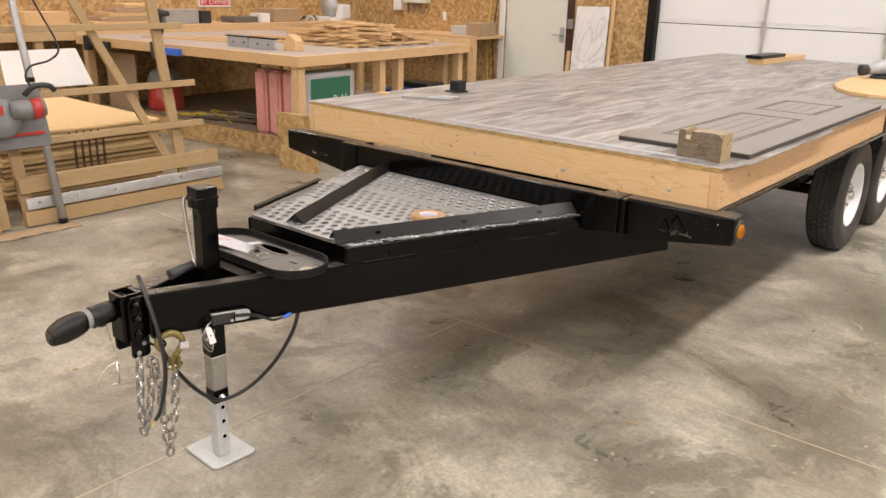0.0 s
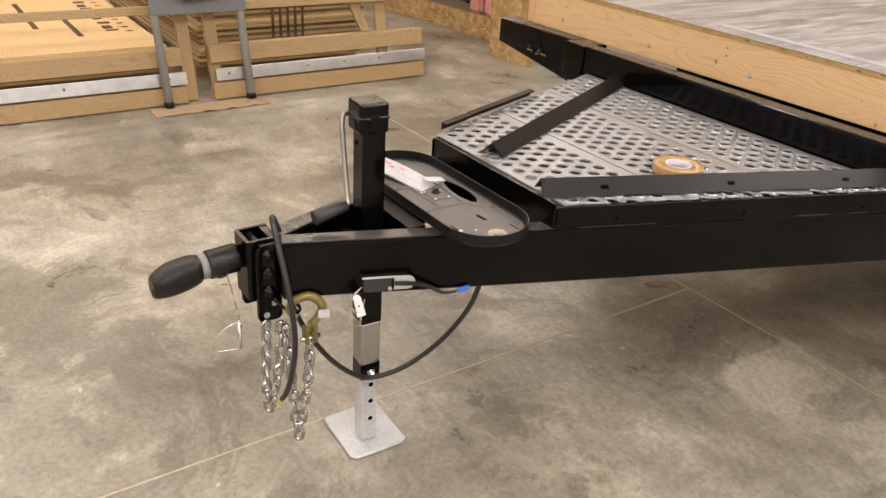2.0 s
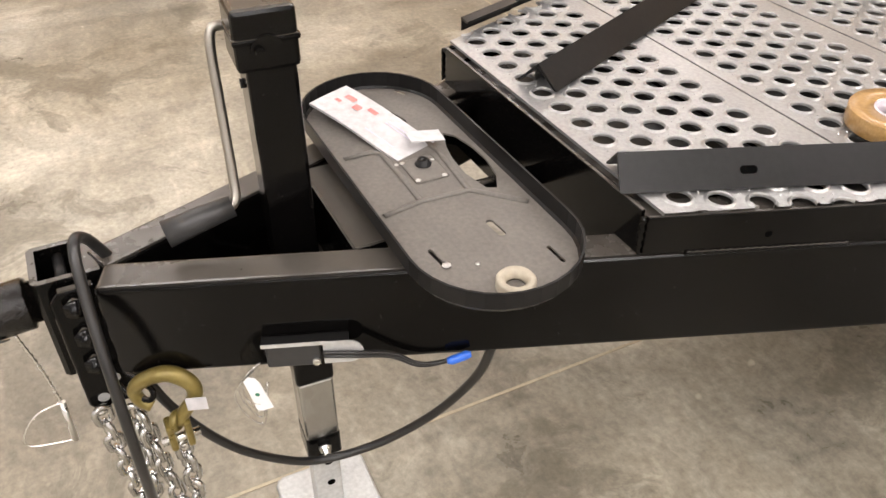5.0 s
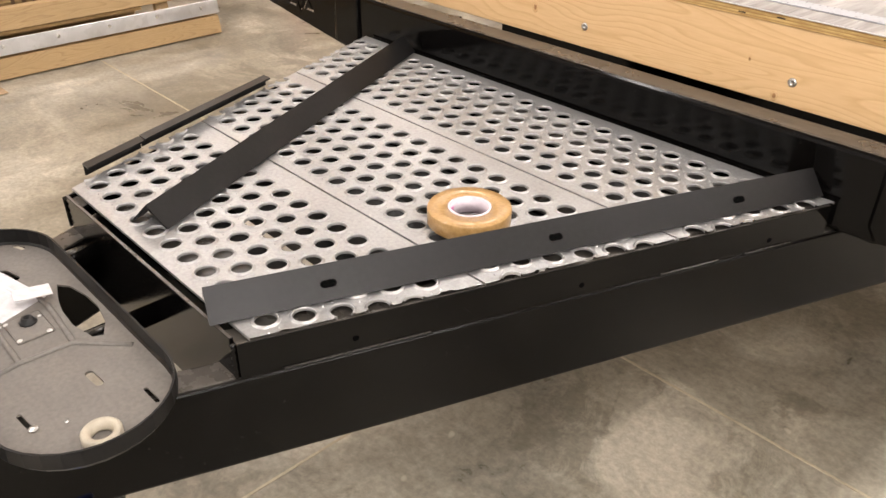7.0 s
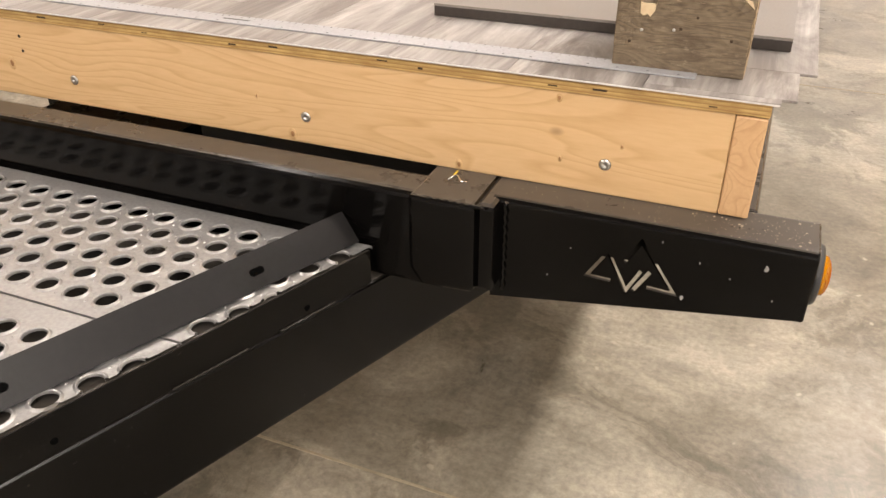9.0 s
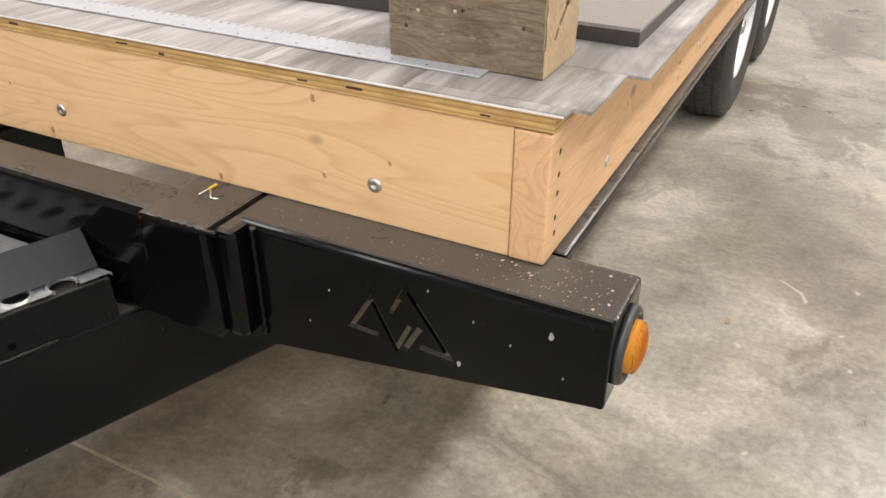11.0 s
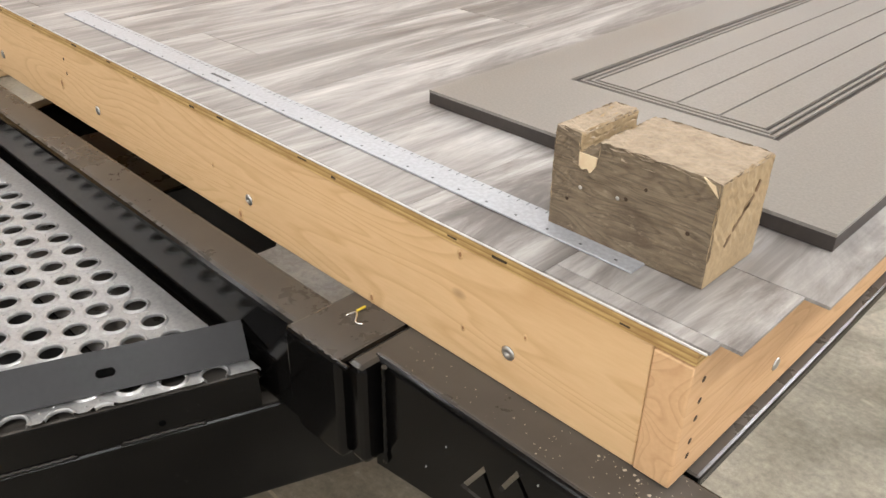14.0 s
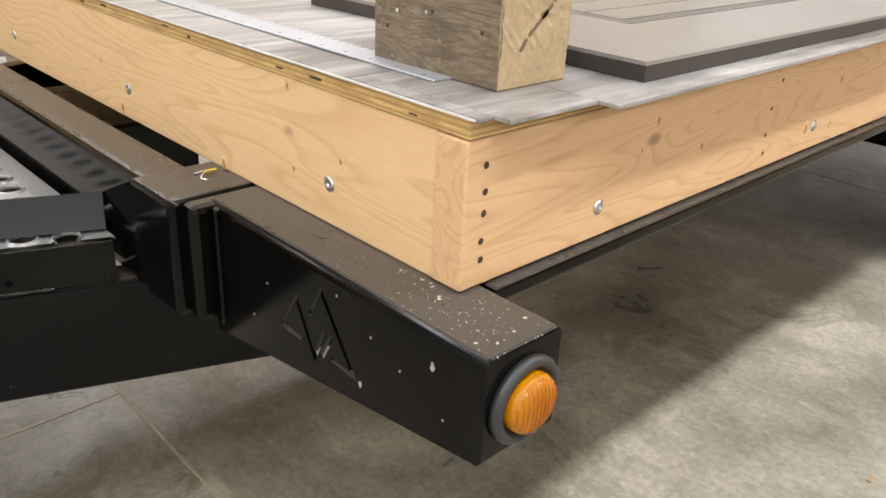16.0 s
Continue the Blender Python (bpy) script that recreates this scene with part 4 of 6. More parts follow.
LILAC_INK = plain("lilac_ink", (0.55, 0.5, 0.62), (0.62, 0.58, 0.68), (0.6, 0.8), 0, 60)


def on_packet(u, v):
    return Vector((u, v, 0.0044 + 0.006 * math.sin(3.0 * (u + 0.097) / 0.194 + 1.2) * (1 + 0.3 * math.sin(2 * (v + 0.037) / 0.074))))


for u, v, w, h, ink in ((-0.06, 0.015, 0.022, 0.010, RED_INK), (-0.035, 0.005, 0.014, 0.012, RED_INK), (-0.012, 0.016, 0.018, 0.008, RED_INK), (-0.07, -0.002, 0.012, 0.006, RED_INK), (0.045, 0.018, 0.05, 0.002, LILAC_INK), (0.045, 0.012, 0.05, 0.002, LILAC_INK), (0.04, -0.02, 0.06, 0.002, LILAC_INK)):
    ink_bm = bmesh.new()
    ink_bm.faces.new([ink_bm.verts.new(em @ (on_packet(u + a * w / 2, v + b * h / 2) + Vector((0, 0, 0.0006)))) for a, b in ((-1, -1), (1, -1), (1, 1), (-1, 1))])
    part("print_bar", ink_bm, ink, packet)
single("paper_slip", box(-0.025, 0.025, -0.017, 0.017, 0, 0.001, 0, Matrix.Translation((-2.236, 1.662, TRAY_Z + 0.0175)) @ pose(0, 0, 0, -3, 5, 80)), PAPER, "small pale slip of paper beside the packet", "paper")

# ---- tongue jack ----
JX, JY = -2.190, 1.440
jm = pose(JX, JY, 0, 0, 0, -4)
jack = part("tongue_jack", box(-0.0295, 0.0295, -0.0295, 0.0295, 0.40, 0.955, 0.005, jm), BLACK, trailer, "black square tongue jack")
part("jack_cap", box(-0.038, 0.034, -0.039, 0.034, 0.915, 0.988, 0.006, jm), BLACK, jack)
part("jack_cap", box(-0.040, 0.036, -0.041, 0.036, 0.948, 0.956, 0.003, jm), BLACK, jack)
part("gear_bulge", rod(jm @ Vector((-0.0395, -0.003, 0.940)), jm @ Vector((0.0375, -0.003, 0.940)), 0.019, 20), BLACK, jack)
part("gear_pin", rod(jm @ Vector((-0.046, -0.012, 0.940)), jm @ Vector((0.046, -0.012, 0.940)), 0.006), BLACK, jack)
part("rivet", rod(jm @ Vector((-0.012, -0.0285, 0.885)), jm @ Vector((-0.012, -0.033, 0.885)), 0.006), STEEL_DARK, jack)
CRANK = zinc("dull_zinc_crank", (0.30, 0.28, 0.245), (0.42, 0.40, 0.36), (0.3, 0.5), 40)
crank_pts = [(-2.228, 1.428, 0.942), (-2.226, 1.402, 0.950), (-2.222, 1.386, 0.940), (-2.205, 1.381, 0.86), (-2.180, 1.376, 0.775), (-2.170, 1.372, 0.752), (-2.165, 1.358, 0.744), (-2.164, 1.340, 0.742)]
part("crank", tube(smooth_line(crank_pts, 5), 0.0062, 10), CRANK, jack, "bent zinc crank rod")
part("crank_grip", tube([(-2.164, 1.366, 0.748), (-2.163, 1.325, 0.741), (-2.162, 1.282, 0.733)], [0.0135, 0.0155, 0.0175], 16), BLACK_PLASTIC, jack, "grey-black plastic grip")
part("drop_leg", box(-0.0275, 0.0275, -0.0275, 0.0275, 0.262, 0.40, 0.004, jm), CHAIN_ZINC, jack, "bright zinc square leg")
part("leg_collar", box(-0.0283, 0.0283, -0.0283, 0.0283, 0.222, 0.275, 0.004, jm), BLACK, jack, "black collar on the leg")
inner = part("drop_leg", box(-0.0235, 0.0235, -0.0235, 0.0235, 0.012, 0.235, 0.004, jm), CHALKY_ZINC, jack, "inner zinc leg with pin holes")
# pin holes as black discs, their inner shade put into the colour
for z in (0.085, 0.145, 0.20):
    part("pin_hole", rod(jm @ Vector((0.0232, 0.004, z)), jm @ Vector((0.0238, 0.004, z)), 0.0072, 16), PITCH, jack)
part("leg_pin", rod(jm @ Vector((-0.05, 0.0, 0.248)), jm @ Vector((0.05, 0.0, 0.248)), 0.007), BRIGHT, jack)
part("pin_head", lathe([(0, 0), (0.011, 0), (0.011, 0.007), (0, 0.007)], jm @ pose(0.0285, 0.0, 0.248, 0, 90, 0), 6), BRIGHT, jack)
FM = pose(-2.215, 1.452, 0, 0, 0, -2)
part("foot_plate", box(-0.095, 0.095, -0.082, 0.082, 0.004, 0.010, 0.002, FM), CHALKY_ZINC, jack, "galvanised jack foot with turned-down rim")
lip = tube([FM @ Vector((x, y, 0.0055)) for x, y in ((-0.085, -0.082), (0.085, -0.082), (0.095, -0.072), (0.095, 0.072), (0.085, 0.082), (-0.085, 0.082), (-0.095, 0.072), (-0.095, -0.072))], 0.0055, 8, None, True)
part("foot_rim", lip, CHALKY_ZINC, jack)
part("jack_bracket", box(-0.034, 0.034, -0.034, 0.034, 0.556, 0.60, 0.003, jm), BLACK, jack)

# ---- coupler and its mount ----
MX = -2.215
mount = part("coupler_mount", plate([Vector((x, y, 0.700)) for x, y in ((MX - 0.040, 1.128), (MX - 0.034, 1.122), (MX + 0.034, 1.122), (MX + 0.040, 1.128), (MX + 0.040, 1.20), (MX + 0.032, 1.20), (MX + 0.032, 1.131), (MX - 0.032, 1.131), (MX - 0.032, 1.20), (MX - 0.040, 1.20))], [], 0.150), BLACK, trailer, "black adjustable channel")
part("mount_cap", box(MX - 0.0315, MX + 0.0315, 1.180, 1.20, 0.555, 0.698, 0.002), BLACK, mount)
for sgn in (1, -1):
    poly = [(1.136 + 0.06 * u, 0.492 + 0.2 * v) for u, v in ((0.12, 0.0), (0.88, 0.0), (1.0, 0.05), (1.0, 0.95), (0.85, 1.0), (0.2, 1.0), (0.0, 0.93), (0.0, 0.05))]
    part("coupler_bracket", rounded(prism([(MX + sgn * 0.042, y, z) for y, z in poly], (sgn * 0.013, 0, 0)), 0.003), BLACK, mount, "black bolted side plate")
for z in (0.668, 0.620, 0.574):
    part("mount_bolt", lathe([(0, 0), (0.015, 0), (0.015, 0.008), (0.008, 0.009), (0.008, 0.016), (0, 0.016)], pose(MX + 0.055, 1.162, z, 0, 90, 0), 6), BLACK, mount)
for y, z in ((1.156, 0.510), (1.176, 0.538)):
    part("bracket_hole", rod((MX + 0.0545, y, z), (MX + 0.0556, y, z), 0.0075, 16), CAST, mount)
part("mount_rod", rod((MX - 0.031, 1.155, 0.684), (MX + 0.031, 1.155, 0.684), 0.007), STEEL_DARK, mount)
coupler = part("coupler", tube([(MX, 1.126, 0.650), (MX, 1.112, 0.650), (MX, 1.1115, 0.650), (MX, 1.109, 0.650), (MX, 1.045, 0.646), (MX, 1.042, 0.646)], [0.027, 0.027, 0.031, 0.0335, 0.0335, 0.0315], 28), CAST_BLACK, trailer, "black cast coupler head with bare steel collar")
part("collar", tube([(MX, 1.0415, 0.646), (MX, 1.026, 0.645)], [0.029, 0.029], 24), GREY_PLASTIC, coupler, "bare grey steel ring")
nose = bmesh.new()
secs = [(1.027, 0.025, 0.025, 0.644), (1.022, 0.030, 0.030, 0.643), (1.008, 0.034, 0.0335, 0.641), (0.985, 0.036, 0.0355, 0.637), (0.957, 0.036, 0.035, 0.632), (0.936, 0.032, 0.030, 0.627), (0.920, 0.026, 0.024, 0.622), (0.917, 0.022, 0.020, 0.621)]
rg = []
for y, rx, rz, z in secs:
    ring = []
    for k in range(20):
        a = 2 * math.pi * k / 20
        c, s = math.cos(a), math.sin(a)
        e = 0.72
        ring.append(nose.verts.new((MX + rx * math.copysign(abs(c) ** e, c), y, z + rz * math.copysign(abs(s) ** e, s))))
    rg.append(ring)
for a, b in zip(rg, rg[1:]):
    for k in range(20):
        nose.faces.new((a[k], a[(k + 1) % 20], b[(k + 1) % 20], b[k])).smooth = True
nose.faces.new(rg[0])
nose.faces.new(rg[-1][::-1])
bmesh.ops.recalc_face_normals(nose, faces=nose.faces[:])
socket = part("socket", nose, CAST_BLACK, coupler)
part("latch_plate", rounded(prism([(MX + 0.006, 0.9172, 0.602), (MX + 0.022, 0.928, 0.602), (MX + 0.022, 0.928, 0.622), (MX + 0.006, 0.9172, 0.622)], (0.0015, -0.002, 0)), 0.0006, 1), STEEL_DARK, socket)
part("grease_hole", lathe([(0.011, 0), (0.0095, 0.0008), (0.008, 0.0002), (0, -0.0003)], pose(MX + 0.0235, 1.068, 0.6215, 0, 135, 0), 16), STEEL_DARK, coupler)

# hanging pin on a light chain, below the coupler
pinch = part("safety_pin", tube(smooth_line([(-2.205, 1.082, 0.616), (-2.203, 1.094, 0.55), (-2.200, 1.101, 0.487)], 12), [0.0014 + 0.0016 * (k % 2) for k in range(25)], 6), BRIGHT, trailer, "bright wire lock pin on a thin chain")
part("pin", rod((-2.200, 1.102, 0.487), (-2.196, 1.100, 0.415), 0.0042), BRIGHT, pinch)
part("wire_loop", tube(smooth_line([(-2.200, 1.102, 0.487), (-2.206, 1.066, 0.472), (-2.21, 1.040, 0.435), (-2.208, 1.048, 0.415), (-2.196, 1.100, 0.415)], 5), 0.0018, 6), BRIGHT, pinch)


# ---- chains ----
def chain_link(size=0.044, wide=0.030, wire=0.0048):
    """A steel link standing along z."""
    pts = []
    r, h = wide / 2 - wire, size / 2 - wide / 2
    for k in range(16):
        a = 2 * math.pi * k / 16
        pts.append((r * math.cos(a), 0, r * math.sin(a) + math.copysign(h, math.sin(a) if abs(math.sin(a)) > 1e-9 else 1)))
    bm = tube(pts, wire, 7, None, True)
    me = bpy.data.meshes.new("link")
    bm.to_mesh(me)
    bm.free()
    me.materials.append(CHAIN_ZINC)
    return me


LINK = chain_link()


def hang_chain(line, label):
    """Links one after another down a line."""
    line = [Vector(p) for p in line]
    first = part("safety_chain", rod(line[0], line[0] + Vector((0.0, 0.0, -0.006)), 0.006), BRIGHT, trailer, label)
    run = [0.0]
    for a, b in zip(line, line[1:]):
        run.append(run[-1] + (b - a).length)
    k, s = 0, 0.014
    while s < run[-1]:
        i = max(j for j in range(len(run) - 1) if run[j] <= s)
        p = line[i].lerp(line[i + 1], (s - run[i]) / (run[i + 1] - run[i]))
        d = (line[i + 1] - line[i]).normalized()
        ob = new("link", LINK)
        ob.parent = first
        ob.matrix_basis = Matrix.Translation(p) @ d.to_track_quat("-Z", "Y").to_matrix().to_4x4() @ pose(0, 0, 0, 0, 0, 90 * (k % 2) + 25 + 9 * math.sin(k * 2.3))
        k, s = k + 1, s + 0.0335
    return first


hang_chain(smooth_line([(-2.150, 1.148, 0.500), (-2.165, 1.150, 0.40), (-2.185, 1.155, 0.28), (-2.19, 1.162, 0.215), (-2.176, 1.175, 0.28), (-2.160, 1.185, 0.39), (-2.150, 1.186, 0.49)], 8), "bright zinc safety chain looped below the coupler")
hang_chain(smooth_line([(-2.094, 1.233, 0.450), (-2.106, 1.232, 0.34), (-2.126, 1.226, 0.23), (-2.146, 1.218, 0.125)], 8), "bright zinc safety chain hanging from a hook")
hang_chain(smooth_line([(-2.140, 1.192, 0.48), (-2.140, 1.200, 0.37), (-2.142, 1.208, 0.26), (-2.148, 1.214, 0.16)], 8), "bright zinc safety chain hanging slack")
hook_pts = [(-2.092, 1.233, 0.490), (-2.092, 1.247, 0.508), (-2.090, 1.262, 0.528), (-2.094, 1.262, 0.550), (-2.104, 1.240, 0.568), (-2.114, 1.212, 0.562), (-2.120, 1.196, 0.545), (-2.118, 1.198, 0.526), (-2.110, 1.210, 0.516)]
hk = smooth_line(hook_pts, 5)
hook = part("grab_hook", tube(hk, [0.0112 - 0.006 * abs(i / len(hk) - 0.45) for i in range(len(hk))], 12), YELLOW_ZINC, trailer, "yellow zinc safety hook")
for y0, y1 in ((1.217, 1.227), (1.239, 1.249)):
    part("clevis", box(-2.106, -2.080, y0, y1, 0.450, 0.496, 0.004), YELLOW_ZINC, hook)
part("clevis_eye", lathe([(0.012, -0.006), (0.016, 0.0), (0.012, 0.006), (0.008, 0.0), (0.012, -0.006)], pose(-2.093, 1.233, 0.494, 0, 90, 60), 16), YELLOW_ZINC, hook)
part("clevis_pin", rod((-2.093, 1.208, 0.462), (-2.093, 1.258, 0.462), 0.006), BRIGHT, hook)
part("hook_label", box(-0.0005, 0.0005, -0.013, 0.013, -0.011, 0.011, 0, Matrix.Translation((-2.077, 1.262, 0.528)) @ pose(0, 0, 0, 0, 0, -20)), PAPER, hook, "white paper sticker")
part("hook_ring", tube(smooth_line([(-2.15, 1.17, 0.555), (-2.125, 1.19, 0.535), (-2.108, 1.21, 0.53), (-2.112, 1.215, 0.545), (-2.14, 1.19, 0.562)], 5), 0.004, 7), BLACK, hook)

# ---- cables and the breakaway switch ----
loop = [(-2.205, 1.215, 0.690), (-2.190, 1.195, 0.738), (-2.165, 1.182, 0.748), (-2.128, 1.178, 0.70), (-2.080, 1.178, 0.61), (-2.054, 1.178, 0.50), (-2.070, 1.176, 0.40), (-2.102, 1.173, 0.32), (-2.126, 1.170, 0.284)]
part("wiring_cable", tube(smooth_line(loop, 8), 0.0070, 12), CABLE, trailer, "thick black trailer wiring cable")
for k, (mat_, dx) in enumerate(((YELLOW, 0.0), (BRIGHT, 0.006), (YELLOW, -0.005))):
    part("wire_end", tube(smooth_line([(-2.126, 1.170, 0.288), (-2.130 + dx, 1.167, 0.272), (-2.136 + dx * 2, 1.162, 0.256)], 4), 0.0016, 6), mat_, trailer, "bare stripped wire end")
sag = [(-2.15, 1.20, 0.570), (-2.135, 1.235, 0.470), (-2.130, 1.295, 0.365), (-2.138, 1.37, 0.280), (-2.140, 1.43, 0.245), (-2.115, 1.515, 0.266), (-2.066, 1.589, 0.349), (-2.012, 1.628, 0.46), (-1.985, 1.638, 0.54), (-1.99, 1.65, 0.59)]
part("wiring_cable", tube(smooth_line(sag, 8), 0.0068, 12), CABLE, trailer, "thick black trailer wiring cable")
d1 = Vector((SLOPE, 1, 0)).normalized()
d2 = Vector((1, -SLOPE, 0)).normalized()


def on_bar(along, out, z):
    """A place on the outer face of the near tongue bar, from y = 1.366."""
    p = Vector((tongue_x(1.366, 1), 1.366, 0)) + d1 * along + d2 * out
    return Vector((p.x, p.y, z + 0.003))


def bar_box(a0, a1, o0, o1, z0, z1, r=0.0):
    bm = prism([on_bar(a0, o0, z0), on_bar(a1, o0, z0), on_bar(a1, o1, z0), on_bar(a0, o1, z0)], (0, 0, z1 - z0))
    return rounded(bm, r) if r else bm


switch = part("breakaway_switch", bar_box(-0.006, 0.062, 0.004, 0.017, 0.566, 0.604, 0.003), BLACK_PLASTIC, trailer, "black breakaway switch with a zinc bracket with a dark reflection in its colour")
br = bmesh.new()
for z0, z1, o0, o1 in ((0.6055, 0.6075, 0.001, 0.0185), (0.576, 0.6075, 0.0005, 0.003)):
    vs = [on_bar(-0.010, o0, z0), on_bar(0.098, o0, z0), on_bar(0.098, o1, z0), on_bar(-0.010, o1, z0)]
    prism(vs, (0, 0, z1 - z0), br)
# Dark top and pale lip: reflection and edge glint put into the colours.
part("bracket", br, STEEL_DARK, switch, "zinc bracket with a dark reflection in its colour")
part("bracket_lip", bar_box(-0.010, 0.070, 0.0187, 0.0200, 0.6035, 0.6090), LIP_ZINC, switch, "pale strip standing in for the bright bracket edge")
pk = [on_bar(0.098 + 0.018 * math.sin(math.pi * t), 0.0187, 0.590 + 0.018 * math.cos(math.pi * t)) for t in [k / 10 for k in range(11)]]
part("bracket_ear", prism([on_bar(0.066, 0.0187, 0.572), *pk[::-1], on_bar(0.066, 0.0187, 0.608)], tuple(d2 * 0.002)), LIP_ZINC, switch, "rounded bracket ear")
part("rivet", rod(on_bar(0.056, 0.016, 0.574), on_bar(0.056, 0.021, 0.574), 0.005), BRIGHT, switch)
for off in (0.0, 0.006):
    pts = [on_bar(0.066, 0.024, 0.594 - off), on_bar(0.11, 0.024, 0.590 - off), on_bar(0.15, 0.012, 0.573 - off), on_bar(0.185, 0.014, 0.553 - off * 0.6), on_bar(0.215, 0.012, 0.551 - off * 0.3), on_bar(0.24, 0.010, 0.556)]
    part("wire", tube(smooth_line(pts, 6), 0.0028, 7), CABLE, switch, "thin black wire")
part("butt_connector", tube([on_bar(0.222, 0.012, 0.5515), on_bar(0.228, 0.012, 0.552), on_bar(0.248, 0.010, 0.558), on_bar(0.254, 0.010, 0.559)], [0.004, 0.0062, 0.0062, 0.004], 10), BLUE, switch, "blue crimp connectors")
part("tag", prism([on_bar(a_, 0.040, z_) for a_, z_ in ((-0.034, 0.570), (-0.028, 0.577), (-0.020, 0.575), (-0.015, 0.567), (-0.003, 0.520), (-0.023, 0.514))], tuple(d2 * 0.001)), WHITE_PAINT, switch, "white tag with a small green dot")
part("tag_dot", rod(on_bar(-0.020, 0.0405, 0.546), on_bar(-0.020, 0.0416, 0.546), 0.003), GREEN, switch)
for k in range(4):
    ph = k * 1.3
    pts = [on_bar(-0.012, 0.03, 0.590), on_bar(-0.030 - 0.006 * k, 0.036, 0.575 - 0.01 * k), on_bar(-0.036 + 0.004 * math.sin(ph), 0.04, 0.545 - 0.012 * k), on_bar(-0.018, 0.040, 0.528 - 0.012 * k), on_bar(-0.006, 0.035, 0.56)]
    part("pull_cable", tube(smooth_line(pts, 6), 0.0011, 5), BRIGHT, switch, "coiled thin steel pull cable")

# ---- the wooden deck ----
deck = thing("wooden_deck", "new pine joist deck topped with grey oak vinyl planks", "deck", (CX, 5.9, TOP))
DX_L, DX_R, DY_B = -3.305, -1.054, 8.36
JT = TOP + 0.140
DZ = JT + 0.0205                 # top of the vinyl
part("front_joist", box(DX_L + 0.038, DX_R - 0.0385, DECK_Y, DECK_Y + 0.038, TOP, JT, 0.0025), PINE["x"], deck)
part("rear_joist", box(DX_L + 0.038, DX_R - 0.0385, DY_B - 0.038, DY_B, TOP, JT, 0.0025), PINE["x"], deck)
part("side_joist", box(DX_R - 0.038, DX_R, DECK_Y - 0.002, DY_B, TOP + 0.001, JT - 0.001, 0.0025), WARM_PINE, deck)
part("side_joist", box(DX_L, DX_L + 0.038, DECK_Y - 0.002, DY_B, TOP + 0.001, JT - 0.001, 0.0025), WARM_PINE, deck)
ply = part("plywood", box(DX_L, DX_R + 0.001, DECK_Y - 0.002, DY_B, JT + 0.0005, JT + 0.0165, 0.001), PLYEDGE, deck, "plywood sheathing with rough layered edge")
rng = random.Random(4)
# Dark brown that stands in for the shade inside voids, holes and recesses.
VOID = plain("void_shade_brown", (0.03, 0.018, 0.01), (0.06, 0.035, 0.015), (0.8, 0.9), 0, 30)
for k in range(16):
    x = -1.1 - 0.13 * k + rng.uniform(-0.05, 0.05)
    z = JT + rng.uniform(0.005, 0.012)
    part("edge_void", box(x, x + rng.uniform(0.004, 0.02), DECK_Y - 0.0026, DECK_Y, z, z + rng.uniform(0.0012, 0.003)), VOID, ply)
# lag screws with a dark ring for recess shade; nail holes as dark discs
SCREW = plain("screw_head_zinc", (0.42, 0.42, 0.41), (0.64, 0.64, 0.62), (0.25, 0.45), 1.0, 60)


def screw_head(p, way, r, name="lag_screw"):
    m = Matrix.Translation(p) @ Vector(way).to_track_quat("Z", "Y").to_matrix().to_4x4()
    if name == "nail":
        return part(name, lathe([(r, 0.0004), (r * 0.6, 0.0006), (0, 0.0003)], m, 10), VOID, deck)
    head = part(name, lathe([(0, -0.002), (r, -0.002), (r, 0.0005), (r * 0.75, 0.0018), (r * 0.3, 0.0018), (r * 0.25, 0.0004), (0, 0.0004)], m, 14), SCREW, deck)
    part("drilled_recess", lathe([(r * 1.06, 0.0003), (r * 1.02, 0.0003), (r, -0.001)], m, 14), VOID, head)


for x in (-1.247, -1.716, -2.181, -2.62, -3.09):
    screw_head((x, DECK_Y, 0.902), (0, -1, 0), 0.0082)
for z in (0.968, 0.942):
    screw_head((-2.286, DECK_Y, z), (0, -1, 0), 0.0032, "nail")
# knots in the joists: brown, with a darker heart
KNOT = plain("brown_knot", (0.26, 0.125, 0.05), (0.36, 0.19, 0.08), (0.5, 0.65), 0, 120, 300, 0.2)
KNOT_RIM = plain("amber_knot_rim", (0.52, 0.33, 0.155), (0.60, 0.40, 0.20), (0.5, 0.65), 0, 120, 300, 0.1)


def knot(p, way, r):
    m = Matrix.Translation(p) @ Vector(way).to_track_quat("Z", "Y").to_matrix().to_4x4()
    squash = Matrix.Diagonal((1.0, 1.45, 1.0, 1.0))
    ring = part("knot", lathe([(r * 1.0, -0.0003), (r * 0.95, 0.0002), (0, 0.0003)], m @ squash, 14), KNOT_RIM, deck)
    part("heart", lathe([(r * 0.45, 0.0003), (r * 0.35, 0.0005), (0, 0.0005)], m @ squash, 12), KNOT, ring)


for x, z, r in ((-1.317, 0.988, 0.0045), (-1.743, 0.87, 0.0075), (-1.227, 0.932, 0.003), (-1.803, 0.925, 0.0035), (-1.31, 0.901, 0.0035), (-1.46, 0.866, 0.006), (-3.074, 0.955, 0.006), (-2.321, 0.916, 0.009)):
    knot((x, DECK_Y, z), (0, -1, 0), r)
for y, z, r in ((3.119, 0.968, 0.005), (3.222, 0.921, 0.006), (3.096, 0.939, 0.0025), (3.602, 0.951, 0.008), (3.513, 0.894, 0.007), (3.597, 0.887, 0.005)):
    knot((DX_R, y, z), (1, 0, 0), r)
